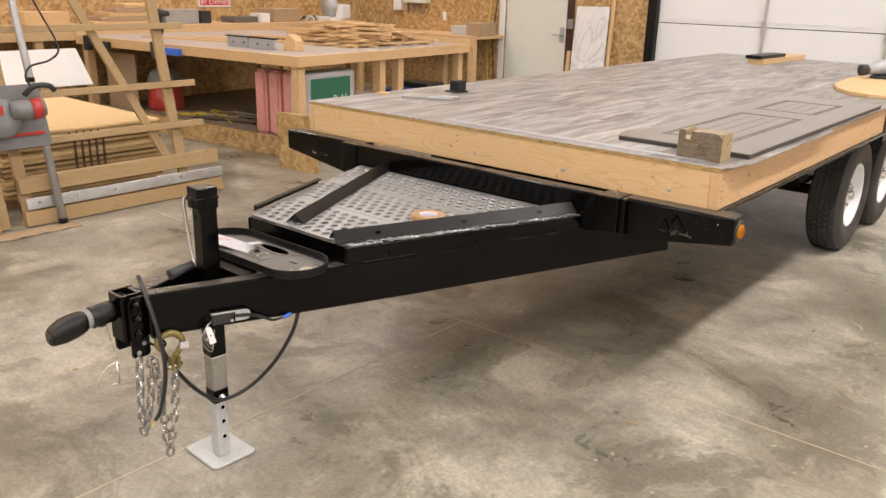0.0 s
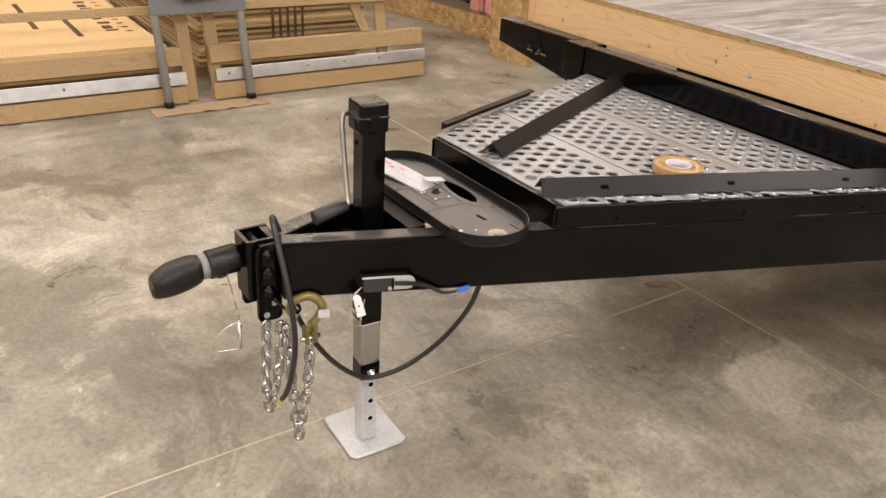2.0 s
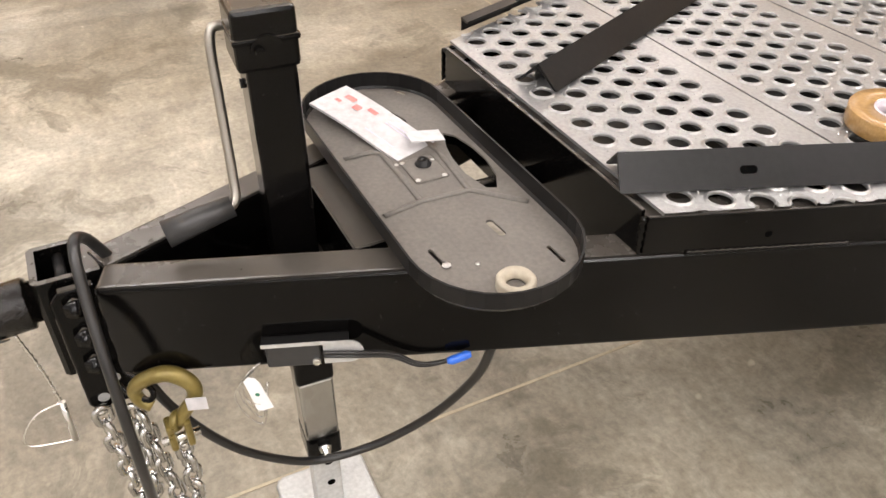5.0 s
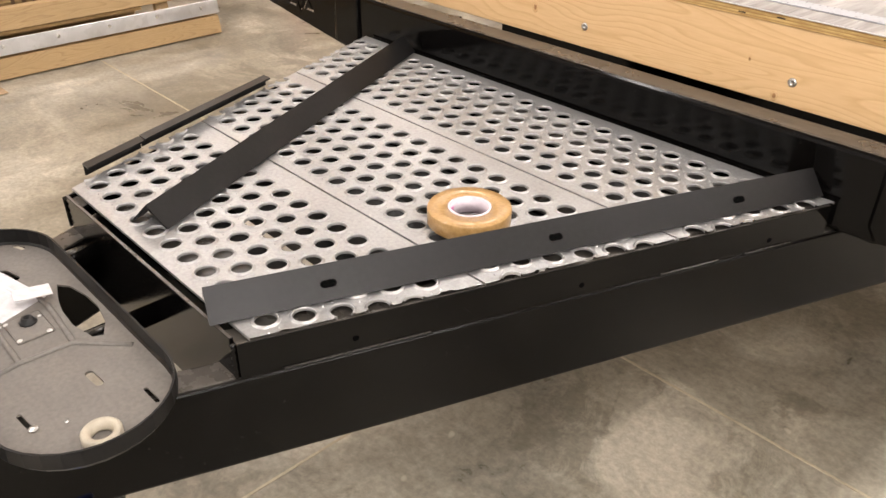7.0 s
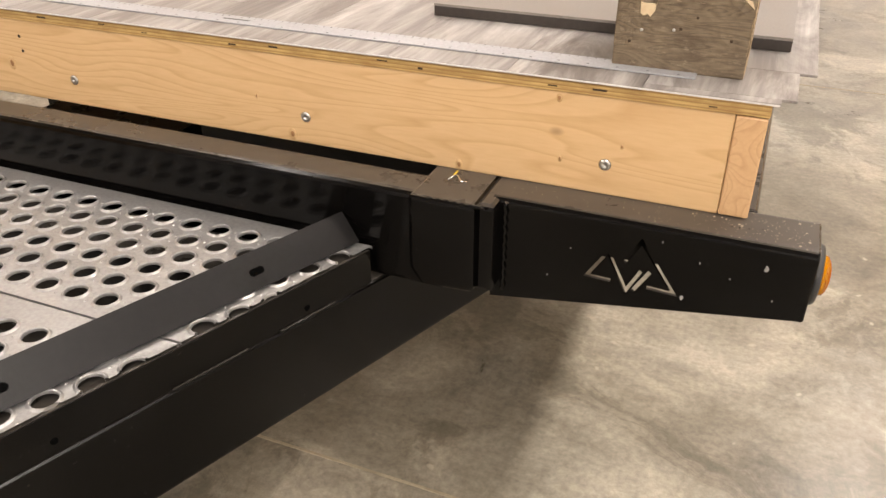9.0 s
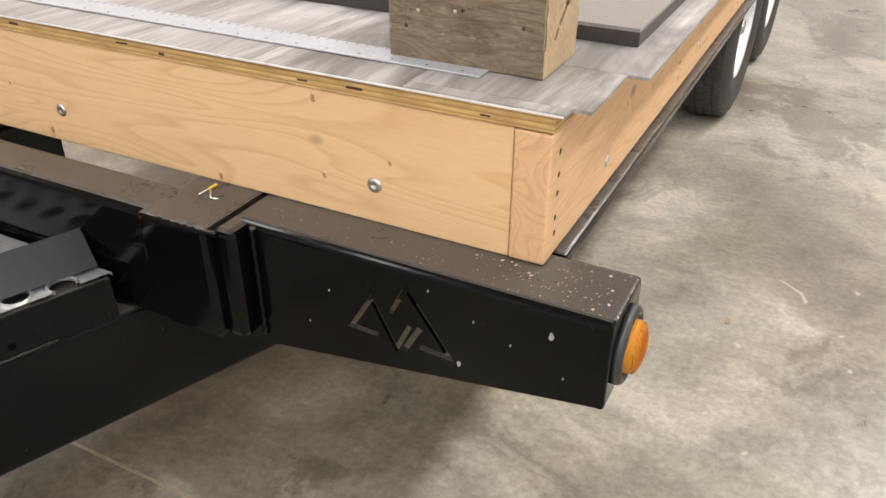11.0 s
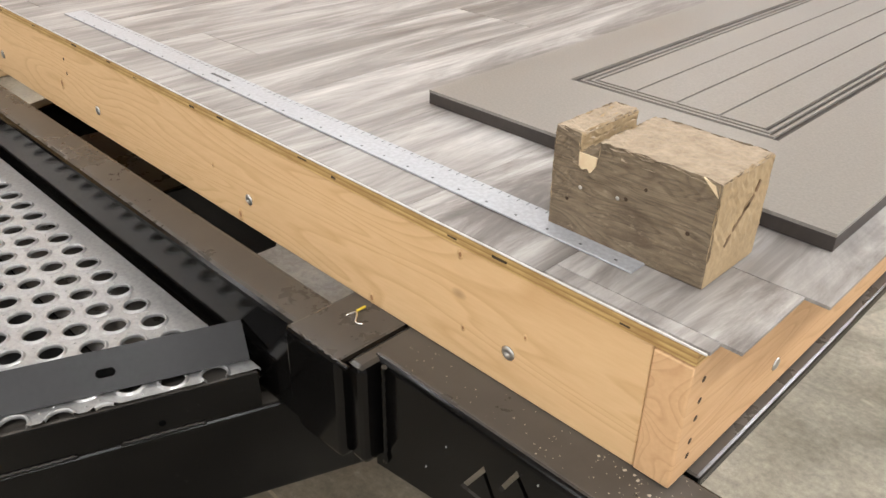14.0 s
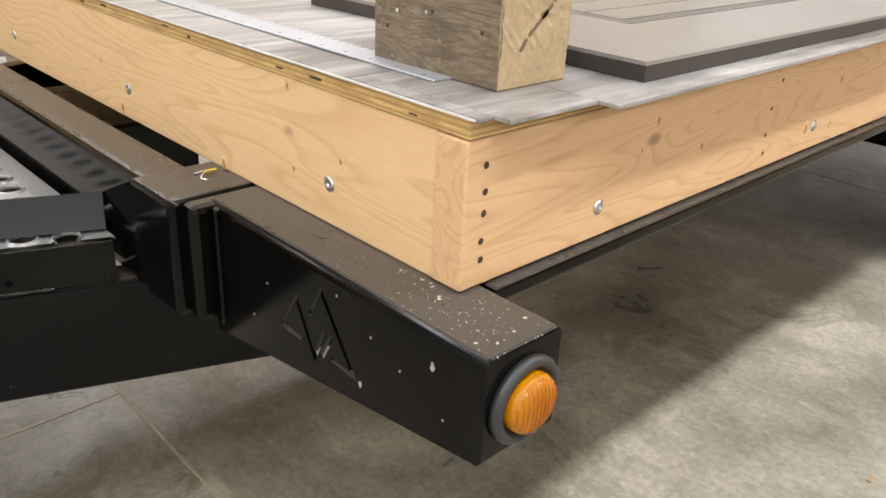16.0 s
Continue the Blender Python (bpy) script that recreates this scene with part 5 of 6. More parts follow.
for y in (2.99, 3.50, 4.0, 4.5, 5.0):
    screw_head((DX_R, y + 0.04, 0.892), (1, 0, 0), 0.0076)
    for z in (0.975, 0.94, 0.905, 0.88):
        screw_head((DX_R, y + 0.405 + rng.uniform(-0.01, 0.01), z), (1, 0, 0), 0.003, "nail")
for z in (0.972, 0.948, 0.928, 0.902, 0.884):
    screw_head((DX_R, 2.856 + 0.002 * math.sin(z * 300), z), (1, 0, 0), 0.0034, "nail")
# vinyl planks: rows along the deck, ends staggered, ragged over the near edge
WIDE, LONG = 0.1805, 1.22
TRIM = plain("white_plank_core", (0.55, 0.53, 0.51), (0.66, 0.64, 0.62), (0.5, 0.6), 0, 12)
part("vinyl_edge", box(DX_L + 0.004, -1.045, DECK_Y - 0.0058, DECK_Y - 0.0043, DZ - 0.0024, DZ - 0.0006), TRIM, deck, "pale cut edge of the vinyl")
rows_n = 12
for r in range(rows_n + 1):
    xr = -1.030 - WIDE * r
    xl = max(xr - WIDE, DX_L + 0.003)
    if xr - xl < 0.02:
        continue
    start = DECK_Y - 0.004 - LONG * ((r * 0.37) % 1.0)
    y = start
    first = True
    while y < DY_B - 0.01:
        ya, yb = max(y, DECK_Y - 0.004), min(y + LONG, DY_B)
        if yb - ya > 0.01:
            cuts = [(ya, yb, xr)]
            if r == 0:
                cuts = [(ya, yb, xr)] if not first else [(2.834, 2.852, -1.044), (2.852, 2.966, -1.026), (2.966, yb, -1.004)]
                if not first:
                    cuts = [(ya, yb, -1.010 if int(y * 3) % 2 else -1.030)]
            for a, b, xe in cuts:
                pl_ = part("vinyl_plank", box(xl + 0.0005, xe, a, b - 0.0008, DZ - 0.0038, DZ, 0.0006), VINYL, deck)
            first = False
        y += LONG

# ---- on the deck ----
bm = bmesh.new()
prism([(-1.266, 2.908, DZ), (-1.094, 2.908, DZ), (-1.094, 2.908, DZ + 0.104), (-1.216, 2.908, DZ + 0.104), (-1.216, 2.908, DZ + 0.086), (-1.236, 2.908, DZ + 0.086), (-1.236, 2.908, DZ + 0.106), (-1.266, 2.908, DZ + 0.106)], (0, 0.095, 0), bm)
rounded(bm, 0.0022, 2)
bmesh.ops.triangulate(bm, faces=bm.faces[:])
for _ in range(4):
    bmesh.ops.subdivide_edges(bm, edges=[e for e in bm.edges if e.calc_length() > 0.008], cuts=1)
    bmesh.ops.triangulate(bm, faces=bm.faces[:])
chew = random.Random(17)
for v in bm.verts:
    if v.co.z > DZ + 0.03:       # chewed top, worn corners
        deep = 1.0 if v.co.z > DZ + 0.09 else 0.25
        v.co += Vector((chew.uniform(-1, 1) * 0.0007, chew.uniform(-1, 1) * 0.0007, chew.uniform(-1.6, 0.3) * 0.0014 * deep))
bm.normal_update()
for f in bm.faces:
    if f.normal.x > 0.7:
        f.material_index = 1
    if f.normal.z > 0.5 and f.calc_center_median().z > DZ + 0.09:
        f.material_index = 2
TOPWOOD = plain("chewed_timber_top", (0.17, 0.125, 0.08), (0.44, 0.355, 0.255), (0.6, 0.8), 0, 60, 220, 1.0)
STAIN_MARK = plain("brown_marker", (0.10, 0.06, 0.03), (0.2, 0.13, 0.07), (0.7, 0.8), 0, 80)
FRESH = plain("fresh_split_wood", (0.55, 0.42, 0.25), (0.70, 0.57, 0.38), (0.6, 0.75), 0, 60)
blk = single("timber_block", bm, [WEATHERED, POST_END, TOPWOOD], "weathered brown timber post offcut with a notch", "wood block")
part("fresh_chip", prism([(-1.2358, 2.9068, DZ + 0.087), (-1.2352, 2.9068, DZ + 0.074), (-1.231, 2.9068, DZ + 0.071), (-1.226, 2.9068, DZ + 0.0735), (-1.222, 2.9068, DZ + 0.070), (-1.2168, 2.9068, DZ + 0.078), (-1.2162, 2.9068, DZ + 0.087)], (0, 0.0016, 0)), FRESH, blk, "pale freshly cut notch")
part("fresh_chip", prism([(-1.100, 2.9074, DZ + 0.100), (-1.096, 2.9074, DZ + 0.090), (-1.112, 2.9074, DZ + 0.104)], (0, 0.002, 0)), FRESH, blk, "pale splintered corner")
for (u0, v0), (u1, v1), w in (((0.026, 0.034), (0.034, 0.044), 0.004), ((0.036, 0.046), (0.066, 0.072), 0.0035), ((0.052, 0.062), (0.060, 0.066), 0.006), ((0.068, 0.074), (0.073, 0.084), 0.004)):
    a, b = Vector((-1.0942, 2.908 + u0, DZ + v0)), Vector((-1.0942, 2.908 + u1, DZ + v1))
    nrm = (b - a).normalized().cross(Vector((1, 0, 0))) * (w / 2)
    part("pencil_mark", prism([a - nrm, b - nrm, b + nrm, a + nrm], (0.0009, 0, 0)), STAIN_MARK, blk, "dark brown scribbled mark")
rng = random.Random(11)
for k in range(6):
    x, z = rng.uniform(-1.26, -1.105), DZ + rng.uniform(0.012, 0.09)
    part("nail_hole", lathe([(0.0022, 0), (0.0015, 0.0006), (0, 0.0004)], pose(x, 2.9079, z, 90, 0, 0), 8), SCREW if k % 3 == 0 else VOID, blk)

# grooved cabinet panel
PX0, PX1, PY0, PY1 = -1.592, -1.041, 3.058, 5.06
panel = single("cabinet_panel", box(PX0, PX1, PY0, PY1, DZ + 0.0005, DZ + 0.0165, 0.0008), PANEL_EDGE, "taupe grey cabinet panel with grooved fields lying flat", "cabinet panel")
T0, T1 = DZ + 0.0166, DZ + 0.0205
W0, W1 = -1.488, -1.182
for x0, x1, y0, y1 in ((PX0, W0, PY0, PY1), (W1, PX1, PY0, PY1), (W0, W1, PY0, 3.235), (W0, W1, 4.13, 4.33), (W0, W1, 4.82, PY1)):
    part("face_field", box(x0, x1, y0, y1, T0, T1), GREY_PAINT, panel)
for y0, y1 in ((3.235, 4.13), (4.33, 4.82)):
    for e in (0.010, 0.020):
        part("moulding", box(W0 + e, W1 - e, y0 + e, y0 + e + 0.004, T0, T1 - 0.001), GREY_PAINT, panel)
        part("moulding", box(W0 + e, W1 - e, y1 - e - 0.004, y1 - e, T0, T1 - 0.001), GREY_PAINT, panel)
        part("moulding", box(W0 + e, W0 + e + 0.004, y0 + e + 0.0045, y1 - e - 0.0045, T0, T1 - 0.001), GREY_PAINT, panel)
        part("moulding", box(W1 - e - 0.004, W1 - e, y0 + e + 0.0045, y1 - e - 0.0045, T0, T1 - 0.001), GREY_PAINT, panel)
    n, a, b = 4, W0 + 0.028, W1 - 0.028
    for k in range(n):
        part("grooved_board", box(a + (b - a) * k / n + 0.0018, a + (b - a) * (k + 1) / n - 0.0018, y0 + 0.028, y1 - 0.028, T0, T1 - 0.0004), GREY_PAINT, panel)

# straightedge ruler
ruler = single("straightedge_ruler", rounded(prism([(-2.385, 2.890, DZ + 0.0004), (-1.152, 2.886, DZ + 0.0004), (-1.152, 2.925, DZ + 0.0004), (-2.385, 2.929, DZ + 0.0004)], (0, 0, 0.0022)), 0.0006, 1), ALU, "long aluminium straightedge ruler lying along the deck edge", "ruler")
INK = plain("dark_ink", (0.06, 0.06, 0.06), (0.09, 0.09, 0.09), (0.5, 0.6), 0, 60)
for k in range(96):
    x = -2.37 + 0.0127 * k
    part("graduation", box(x, x + 0.0008, 2.9185, 2.924 if k % 4 else 2.9255, DZ + 0.0027, DZ + 0.0029), INK, ruler)
for k in range(30):
    part("scale_figure", box(-2.35 + 0.0405 * k, -2.347 + 0.0405 * k, 2.8925, 2.895, DZ + 0.0027, DZ + 0.0029), INK, ruler)
part("hang_slot", box(-1.90, -1.85, 2.904, 2.909, DZ + 0.0027, DZ + 0.0029), INK, ruler)

# small tools and offcuts left on the deck
PITCH_PLASTIC = plain("matt_black_plastic", (0.006, 0.006, 0.006), (0.012, 0.012, 0.012), (0.4, 0.6), 0, 12)
cup_ = single("pipe_fitting", box(-3.085, -2.985, 3.69, 3.79, DZ + 0.0005, DZ + 0.008, 0.003), PITCH_PLASTIC, "small black plastic fitting standing on the deck", "plastic fitting")
part("socket", box(-3.062, -2.990, 3.705, 3.775, DZ + 0.0085, DZ + 0.068, 0.006), PITCH_PLASTIC, cup_)
pl1 = single("pliers", tube(smooth_line([(-3.04, 3.27, DZ + 0.012), (-2.97, 3.32, DZ + 0.011), (-2.90, 3.39, DZ + 0.011), (-2.82, 3.50, DZ + 0.010)], 5), 0.0065, 8), CAST, "long dark pliers lying on the deck", "pliers")
part("handle", tube(smooth_line([(-2.93, 3.36, DZ + 0.012), (-2.88, 3.36, DZ + 0.010), (-2.80, 3.42, DZ + 0.010)], 5), 0.006, 8), CAST, pl1)
single("wood_offcut", box(-3.26, -3.19, 3.30, 3.335, DZ, DZ + 0.012, 0.002), PINE["x"], "small pale pine offcut on the deck", "wood offcut")
stick = pose(-2.60, 7.36, DZ, 0, 0, -3)
single("pine_board", box(-0.05, 0.09, 0.0, 1.0, 0.0005, 0.045, 0.003, stick), PINE["y"], "short pine board lying on the deck", "board")
single("dark_bar", box(-0.07, 0.07, -0.02, 0.55, 0.0455, 0.075, 0.004, stick), STEEL_DARK, "dark steel bar resting on a pine board", "steel bar")
arc = [(-1.555, 6.02), (-1.46, 5.76), (-1.34, 5.60), (-1.22, 5.53), (-1.10, 5.56), (-1.08, 6.6), (-1.30, 6.95), (-1.58, 6.80), (-1.60, 6.5)]
arch = single("arched_panel", rounded(prism([(x, y, DZ + 0.0005) for x, y in arc], (0, 0, 0.024)), 0.003), PINE["y"], "pale arched pine panel lying on the deck", "wood panel")
part("cut_mark", box(-1.40, -1.25, 6.25, 6.28, DZ + 0.0246, DZ + 0.026), SHEATHING, arch)
drill = single("orbital_sander", tube([(-1.50, 6.62, DZ + 0.085), (-1.45, 6.68, DZ + 0.10), (-1.36, 6.78, DZ + 0.11), (-1.26, 6.88, DZ + 0.10)], [0.034, 0.055, 0.060, 0.04], 18), ALU, "silver power sander lying on an arched panel", "sander")
part("dust_port", tube([(-1.54, 6.585, DZ + 0.08), (-1.505, 6.615, DZ + 0.084)], [0.04, 0.04], 16), BLACK_PLASTIC, drill)
part("base_pad", box(-1.48, -1.24, 6.62, 6.90, DZ + 0.0255, DZ + 0.045, 0.006), BLACK_PLASTIC, drill)
# clip and yellow tape end in the gap behind the gusset
clip = single("wire_clip", tube(smooth_line([(-1.462, 2.797, TOP + 0.001), (-1.455, 2.806, TOP + 0.005), (-1.448, 2.803, TOP + 0.006), (-1.441, 2.795, TOP + 0.003), (-1.434, 2.800, TOP + 0.001)], 5), 0.0013, 6), BRIGHT, "white wire clip on the front beam", "wire clip")
part("yellow_tab", box(-1.459, -1.456, 2.810, 2.824, TOP + 0.002, TOP + 0.005, 0.001), YELLOW, clip, "yellow plastic tab")
# sawdust and chips on the arm
rng = random.Random(7)
chips = bmesh.new()
for k in range(230):
    x = rng.gauss(-1.03, 0.05) if rng.random() < 0.6 else rng.uniform(-1.37, -0.97)
    y = rng.uniform(2.782, 2.834) if x < -1.05 else rng.uniform(2.782, 2.860)
    if x > -0.972 or x < -1.37:
        continue
    s = rng.uniform(0.0002, 0.0006) if k % 24 else 0.0011
    block(chips, -s * rng.uniform(1, 2.2), s, -s, s, 0.0001, s * 0.6, pose(x, y, TOP, 0, 0, rng.uniform(0, 180)))
single("sawdust", chips, plain("pale_sawdust", (0.36, 0.32, 0.25), (0.50, 0.45, 0.37), (0.7, 0.9), 0, 60), "pale sawdust and wood chips on the beam arm", "sawdust", kind="stuff")
for x, z, s in ((-1.02, 0.825, 0.003), (-1.115, 0.757, 0.0024), (-1.10, 0.815, 0.001), (-1.27, 0.80, 0.001), (-1.06, 0.80, 0.001), (-1.005, 0.78, 0.001), (-1.15, 0.836, 0.001), (-1.3, 0.75, 0.001)):
    poly = [(x + s * 1.2 * math.cos(a) * (0.7 + 0.3 * math.sin(3 * a + x * 90)), 2.7728, z + s * 1.5 * math.sin(a)) for a in [2 * math.pi * k / 9 for k in range(9)]]
    part("paint_chip", prism(poly, (0, -0.0008, 0)), CAST, trailer, "pale chip in the paint")

# ---- sheet stacks and panel saw ----
def sheet_pile(x0, x1, y0, y1, n, label, seed):
    """Sheets lying one on another, each its own piece."""
    r = random.Random(seed)
    pile = thing("sheet_pile", label, "sheet stack", ((x0 + x1) / 2, (y0 + y1) / 2, 0), "stacks of sheathing sheets")
    for k in range(3):
        part("bearer", box(x0 + 0.1 + k * (x1 - x0 - 0.3) / 2, x0 + 0.2 + k * (x1 - x0 - 0.3) / 2, y0, y1, 0, 0.085, 0.003), LUMBER["y"], pile)
    for k in range(n):
        e, f = r.uniform(-0.012, 0.012), r.uniform(-0.012, 0.012)
        bm = box(x0 + e, x1 + e, y0 + f, y1 + f, 0.0855 + k * 0.0185, 0.0855 + k * 0.0185 + 0.0165)
        part("sheet", bm, [SHEATHING if k == n - 1 else (STACK_EDGE, STACK_DARK, STACK_PALE)[(k * 7 + k // 3) % 3]], pile)
    return pile


STAIN = plain("black_brand_stain", (0.05, 0.028, 0.015), (0.12, 0.065, 0.03), (0.6, 0.8), 0, 30)
pile = sheet_pile(-8.15, -5.78, 2.17, 3.39, 25, "stack of tan plywood sheets strapped with dark edge marks", 3)
for k in range(5):
    part("edge_stain", box(-5.7675, -5.7665, 2.68 + 0.055 * k, 2.70 + 0.055 * k, 0.17 + 0.03 * (k % 2), 0.47, 0), STAIN, pile)
    part("edge_stain", box(-5.7675, -5.7665, 2.65 + 0.055 * k, 2.665 + 0.055 * k, 0.485, 0.52, 0), STAIN, pile)
pile2 = sheet_pile(-8.15, -5.78, 0.75, 1.97, 9, "low stack of tan sheathing with dark stamped marks on top", 5)
P2 = 0.0855 + 8 * 0.0185 + 0.0165
for x0, x1, y in ((-7.4, -6.5, 1.30), (-6.9, -6.2, 1.52)):
    part("split_line", box(x0, x1, y, y + 0.035, P2, P2 + 0.002), STAIN, pile2)
for k in range(13):
    x = -7.9 + 0.13 * k
    part("stamp_bar", box(x, x + 0.035 + 0.03 * (k % 3), 1.72, 1.80 - 0.02 * (k % 2), P2, P2 + 0.002), STAIN, pile2)
    part("stamp_bar", box(x + 0.06, x + 0.085, 1.84, 1.88, P2, P2 + 0.002), STAIN, pile2)
single("white_sheet", rounded(prism([(-8.20, 2.45, 0.5495), (-8.20, 4.10, 0.5495), (-8.40, 4.05, 0.90), (-8.40, 2.45, 0.90)], (-0.018, 0, 0)), 0.001), MELAMINE, "white melamine sheet leaning behind the stack", "sheet")

saw = thing("panel_saw", "homemade pine panel saw rack with steel guide pipes", "panel saw", (-5.4, 2.1, 0))
LEAN_X = -0.21


def sx(z):
    """x of the leaning face of the rack at a height."""
    return -5.30 + LEAN_X * z


def rail(y0, y1, z0, z1, thick=0.038, out=0.0):
    q = [(sx(z0) + out, y0, z0), (sx(z1) + out, y0, z1), (sx(z1) + out - thick, y0, z1), (sx(z0) + out - thick, y0, z0)]
    return rounded(prism(q, (0, y1 - y0, 0)), 0.0025, 1)


YE = 3.64
for y0, y1 in ((-1.2, 1.93), (2.10, YE)):
    part("base_board", rail(y0, y1, 0.008, 0.105), LUMBER["y"], saw)
    part("base_board", rail(y0, y1, 0.225, 0.325), LUMBER["y"], saw)
    part("steel_strip", rail(y0 + 0.02, y1 + 0.01, 0.118, 0.192, 0.006, 0.008), ZINC, saw, "galvanised steel support strip")
    for k in range(6):
        y = y0 + 0.1 + k * (y1 - y0 - 0.2) / 5
        part("bolt", rod((sx(0.16) + 0.006, y, 0.16), (sx(0.16) + 0.013, y, 0.16), 0.010, 6), BRIGHT, saw)
    for z in (0.12, 0.27):
        part("rear_board", rail(y0, y1, z - 0.05, z + 0.05, 0.03, -0.05), LUMBER["y"], saw)
for z in (0.545, 0.845, 1.27, 1.68):
    part("slat", rail(-1.2, YE - 0.05 - 0.04 * z, z - 0.022, z + 0.022, 0.03), LUMBER["y"], saw)
for y in (-1.0, 0.6, 1.93, 2.10, 3.30):
    q = [(sx(0.008) - 0.04, y, 0.008), (sx(2.0) - 0.04, y, 2.0), (sx(2.0) - 0.075, y, 2.0), (sx(0.008) - 0.075, y, 0.008)]
    part("upright", rounded(prism(q, (0, 0.075, 0)), 0.002, 1), LUMBER["z"], saw)
q = [(sx(0.33) - 0.04, 3.18, 0.33), (sx(1.70) - 0.04, 2.60, 1.70), (sx(1.70) - 0.04, 2.66, 1.70), (sx(0.33) - 0.04, 3.25, 0.33)]
part("diagonal_brace", rounded(prism(q, (-0.03, 0, 0)), 0.002, 1), LUMBER["z"], saw)
for y in (1.80, 2.315):
    part("guide_pipe", rod((-5.255, y, 0.012), (-5.255 + LEAN_X * 2.2, y - 0.03, 2.2), 0.024, 16), CAST, saw, "grey steel guide pipe")
    for z in (0.02, 0.60, 0.95):
        part("pipe_collar", rod((-5.255 + LEAN_X * z, y - 0.014 * z, z - 0.012), (-5.255 + LEAN_X * (z + 0.02), y - 0.014 * z, z + 0.018), 0.029, 16), STEEL_DARK, saw)
wave = [(1.68 + 0.05 * k, 0.001 + 0.011 * abs(math.sin(1.9 * k)) * (0.4 + 0.6 * (k % 3 == 0))) for k in range(15)]
mat_bm = bmesh.new()
grid = [[mat_bm.verts.new((x, y, z)) for x, z in ((-5.11, za), (-5.27, 0.001), (-5.27, 0.004), (-5.11, za + 0.003))] for y, za in wave]
for a, b in zip(grid, grid[1:]):
    for k in range(4):
        mat_bm.faces.new((a[k], a[(k + 1) % 4], b[(k + 1) % 4], b[k]))
mat_bm.faces.new(grid[0])
mat_bm.faces.new(grid[-1])
bmesh.ops.recalc_face_normals(mat_bm, faces=mat_bm.faces[:])
part("foot_mat", mat_bm, BROWN_CARD, saw, "curled cardboard under the pipes")
SAW_PLATE = plain("dull_saw_plate", (0.13, 0.13, 0.13), (0.19, 0.19, 0.188), (0.35, 0.5), 0.2, 9)
SAW_GREY = plain("grey_saw_casting", (0.16, 0.16, 0.16), (0.24, 0.24, 0.238), (0.35, 0.5), 0.2, 14)
cz0, cz1 = 0.53, 0.93
q = [(-5.225 + LEAN_X * z0_, y_, z0_) for y_, z0_ in ((1.765, cz0), (2.345, cz0), (2.33, cz1), (1.75, cz1))]
carriage = part("saw_carriage", rounded(prism(q, (-0.012, 0, 0)), 0.002, 1), SAW_PLATE, saw, "grey metal carriage plate with a circular saw")
sm = Matrix.Translation((-5.335, 2.02, 0.735)) @ pose(0, 0, 0, 0, 78, 0)
part("blade_guard", lathe([(0, 0.0), (0.125, 0.0), (0.13, 0.01), (0.13, 0.05), (0.115, 0.07), (0.05, 0.075), (0, 0.075)], sm, 12), SAW_GREY, carriage, "cast grey blade guard")
part("saw_motor", tube([(-5.30, 2.10, 0.78), (-5.26, 2.17, 0.79), (-5.24, 2.28, 0.80)], [0.06, 0.065, 0.055], 18), SAW_GREY, carriage)
part("motor_cap", tube([(-5.255, 2.20, 0.79), (-5.245, 2.26, 0.797)], [0.068, 0.068], 18), RED, carriage, "red motor housing band")
part("saw_handle", tube(smooth_line([(-5.28, 2.18, 0.88), (-5.24, 2.23, 0.935), (-5.24, 2.32, 0.935), (-5.25, 2.36, 0.90)], 5), 0.018, 10), BLACK_PLASTIC, carriage)
part("name_plate", box(-5.2565, -5.2555, 1.96, 2.03, 0.77, 0.83, 0), RED, carriage, "red rectangular badge")
part("red_bar", box(-5.345, -5.325, 1.95, 2.30, 0.612, 0.632, 0.002), RED, carriage, "red guide bar")
part("red_bar", box(-5.345, -5.32, 1.70, 1.84, 0.735, 0.760, 0.002), RED, carriage, "red guide bar")
part("power_cord", tube(smooth_line([(-5.26, 2.22, 0.93), (-5.25, 2.19, 1.00), (-5.27, 2.24, 1.06), (-5.30, 2.38, 1.09), (-5.34, 2.46, 1.17), (-5.38, 2.38, 1.40), (-5.45, 2.24, 1.8), (-5.5, 2.2, 2.3)], 7), 0.0065, 8), CABLE, saw, "black power cord")

for ob_ in (saw, pile, pile2):
    ob_.location += Vector((-0.10, 0.06, 0))

# ---- assembly bench ----
BM = pose(-5.73, 4.78, 0, 0, 0, 5)
bench = thing("assembly_bench", "large pine framed assembly bench with a worn grey top", "workbench", (-7.4, 6.3, 0))
BL, BW, BH = 3.43, 2.68, 0.975
part("bench_top", box(-BL, 0, 0, BW, BH - 0.022, BH, 0.002, BM), BENCH_TOP, bench)
part("apron", box(-BL, 0, -0.04, -0.001, BH - 0.092, BH + 0.004, 0.003, BM), PINE["x"], bench)
part("apron", box(0.001, 0.04, -0.04, BW, BH - 0.092, BH + 0.004, 0.003, BM), PINE["y"], bench)
part("apron", box(-BL, 0.04, BW + 0.001, BW + 0.04, BH - 0.092, BH + 0.05, 0.003, BM), PINE["x"], bench)
part("apron", box(-BL - 0.04, -BL - 0.001, -0.04, BW + 0.04, BH - 0.092, BH + 0.05, 0.003, BM), PINE["y"], bench)
for x, y in ((-0.09, 0.0), (-BL + 0.02, 0.0), (-0.09, 1.15), (-0.09, 1.45), (-0.09, BW - 0.12), (-BL + 0.02, BW - 0.12), (-0.30, BW - 0.12), (-1.75, BW - 0.12)):
    part("leg", box(x, x + 0.088, y, y + 0.088, 0.0, BH - 0.0225, 0.003, BM), PINE["z"], bench)
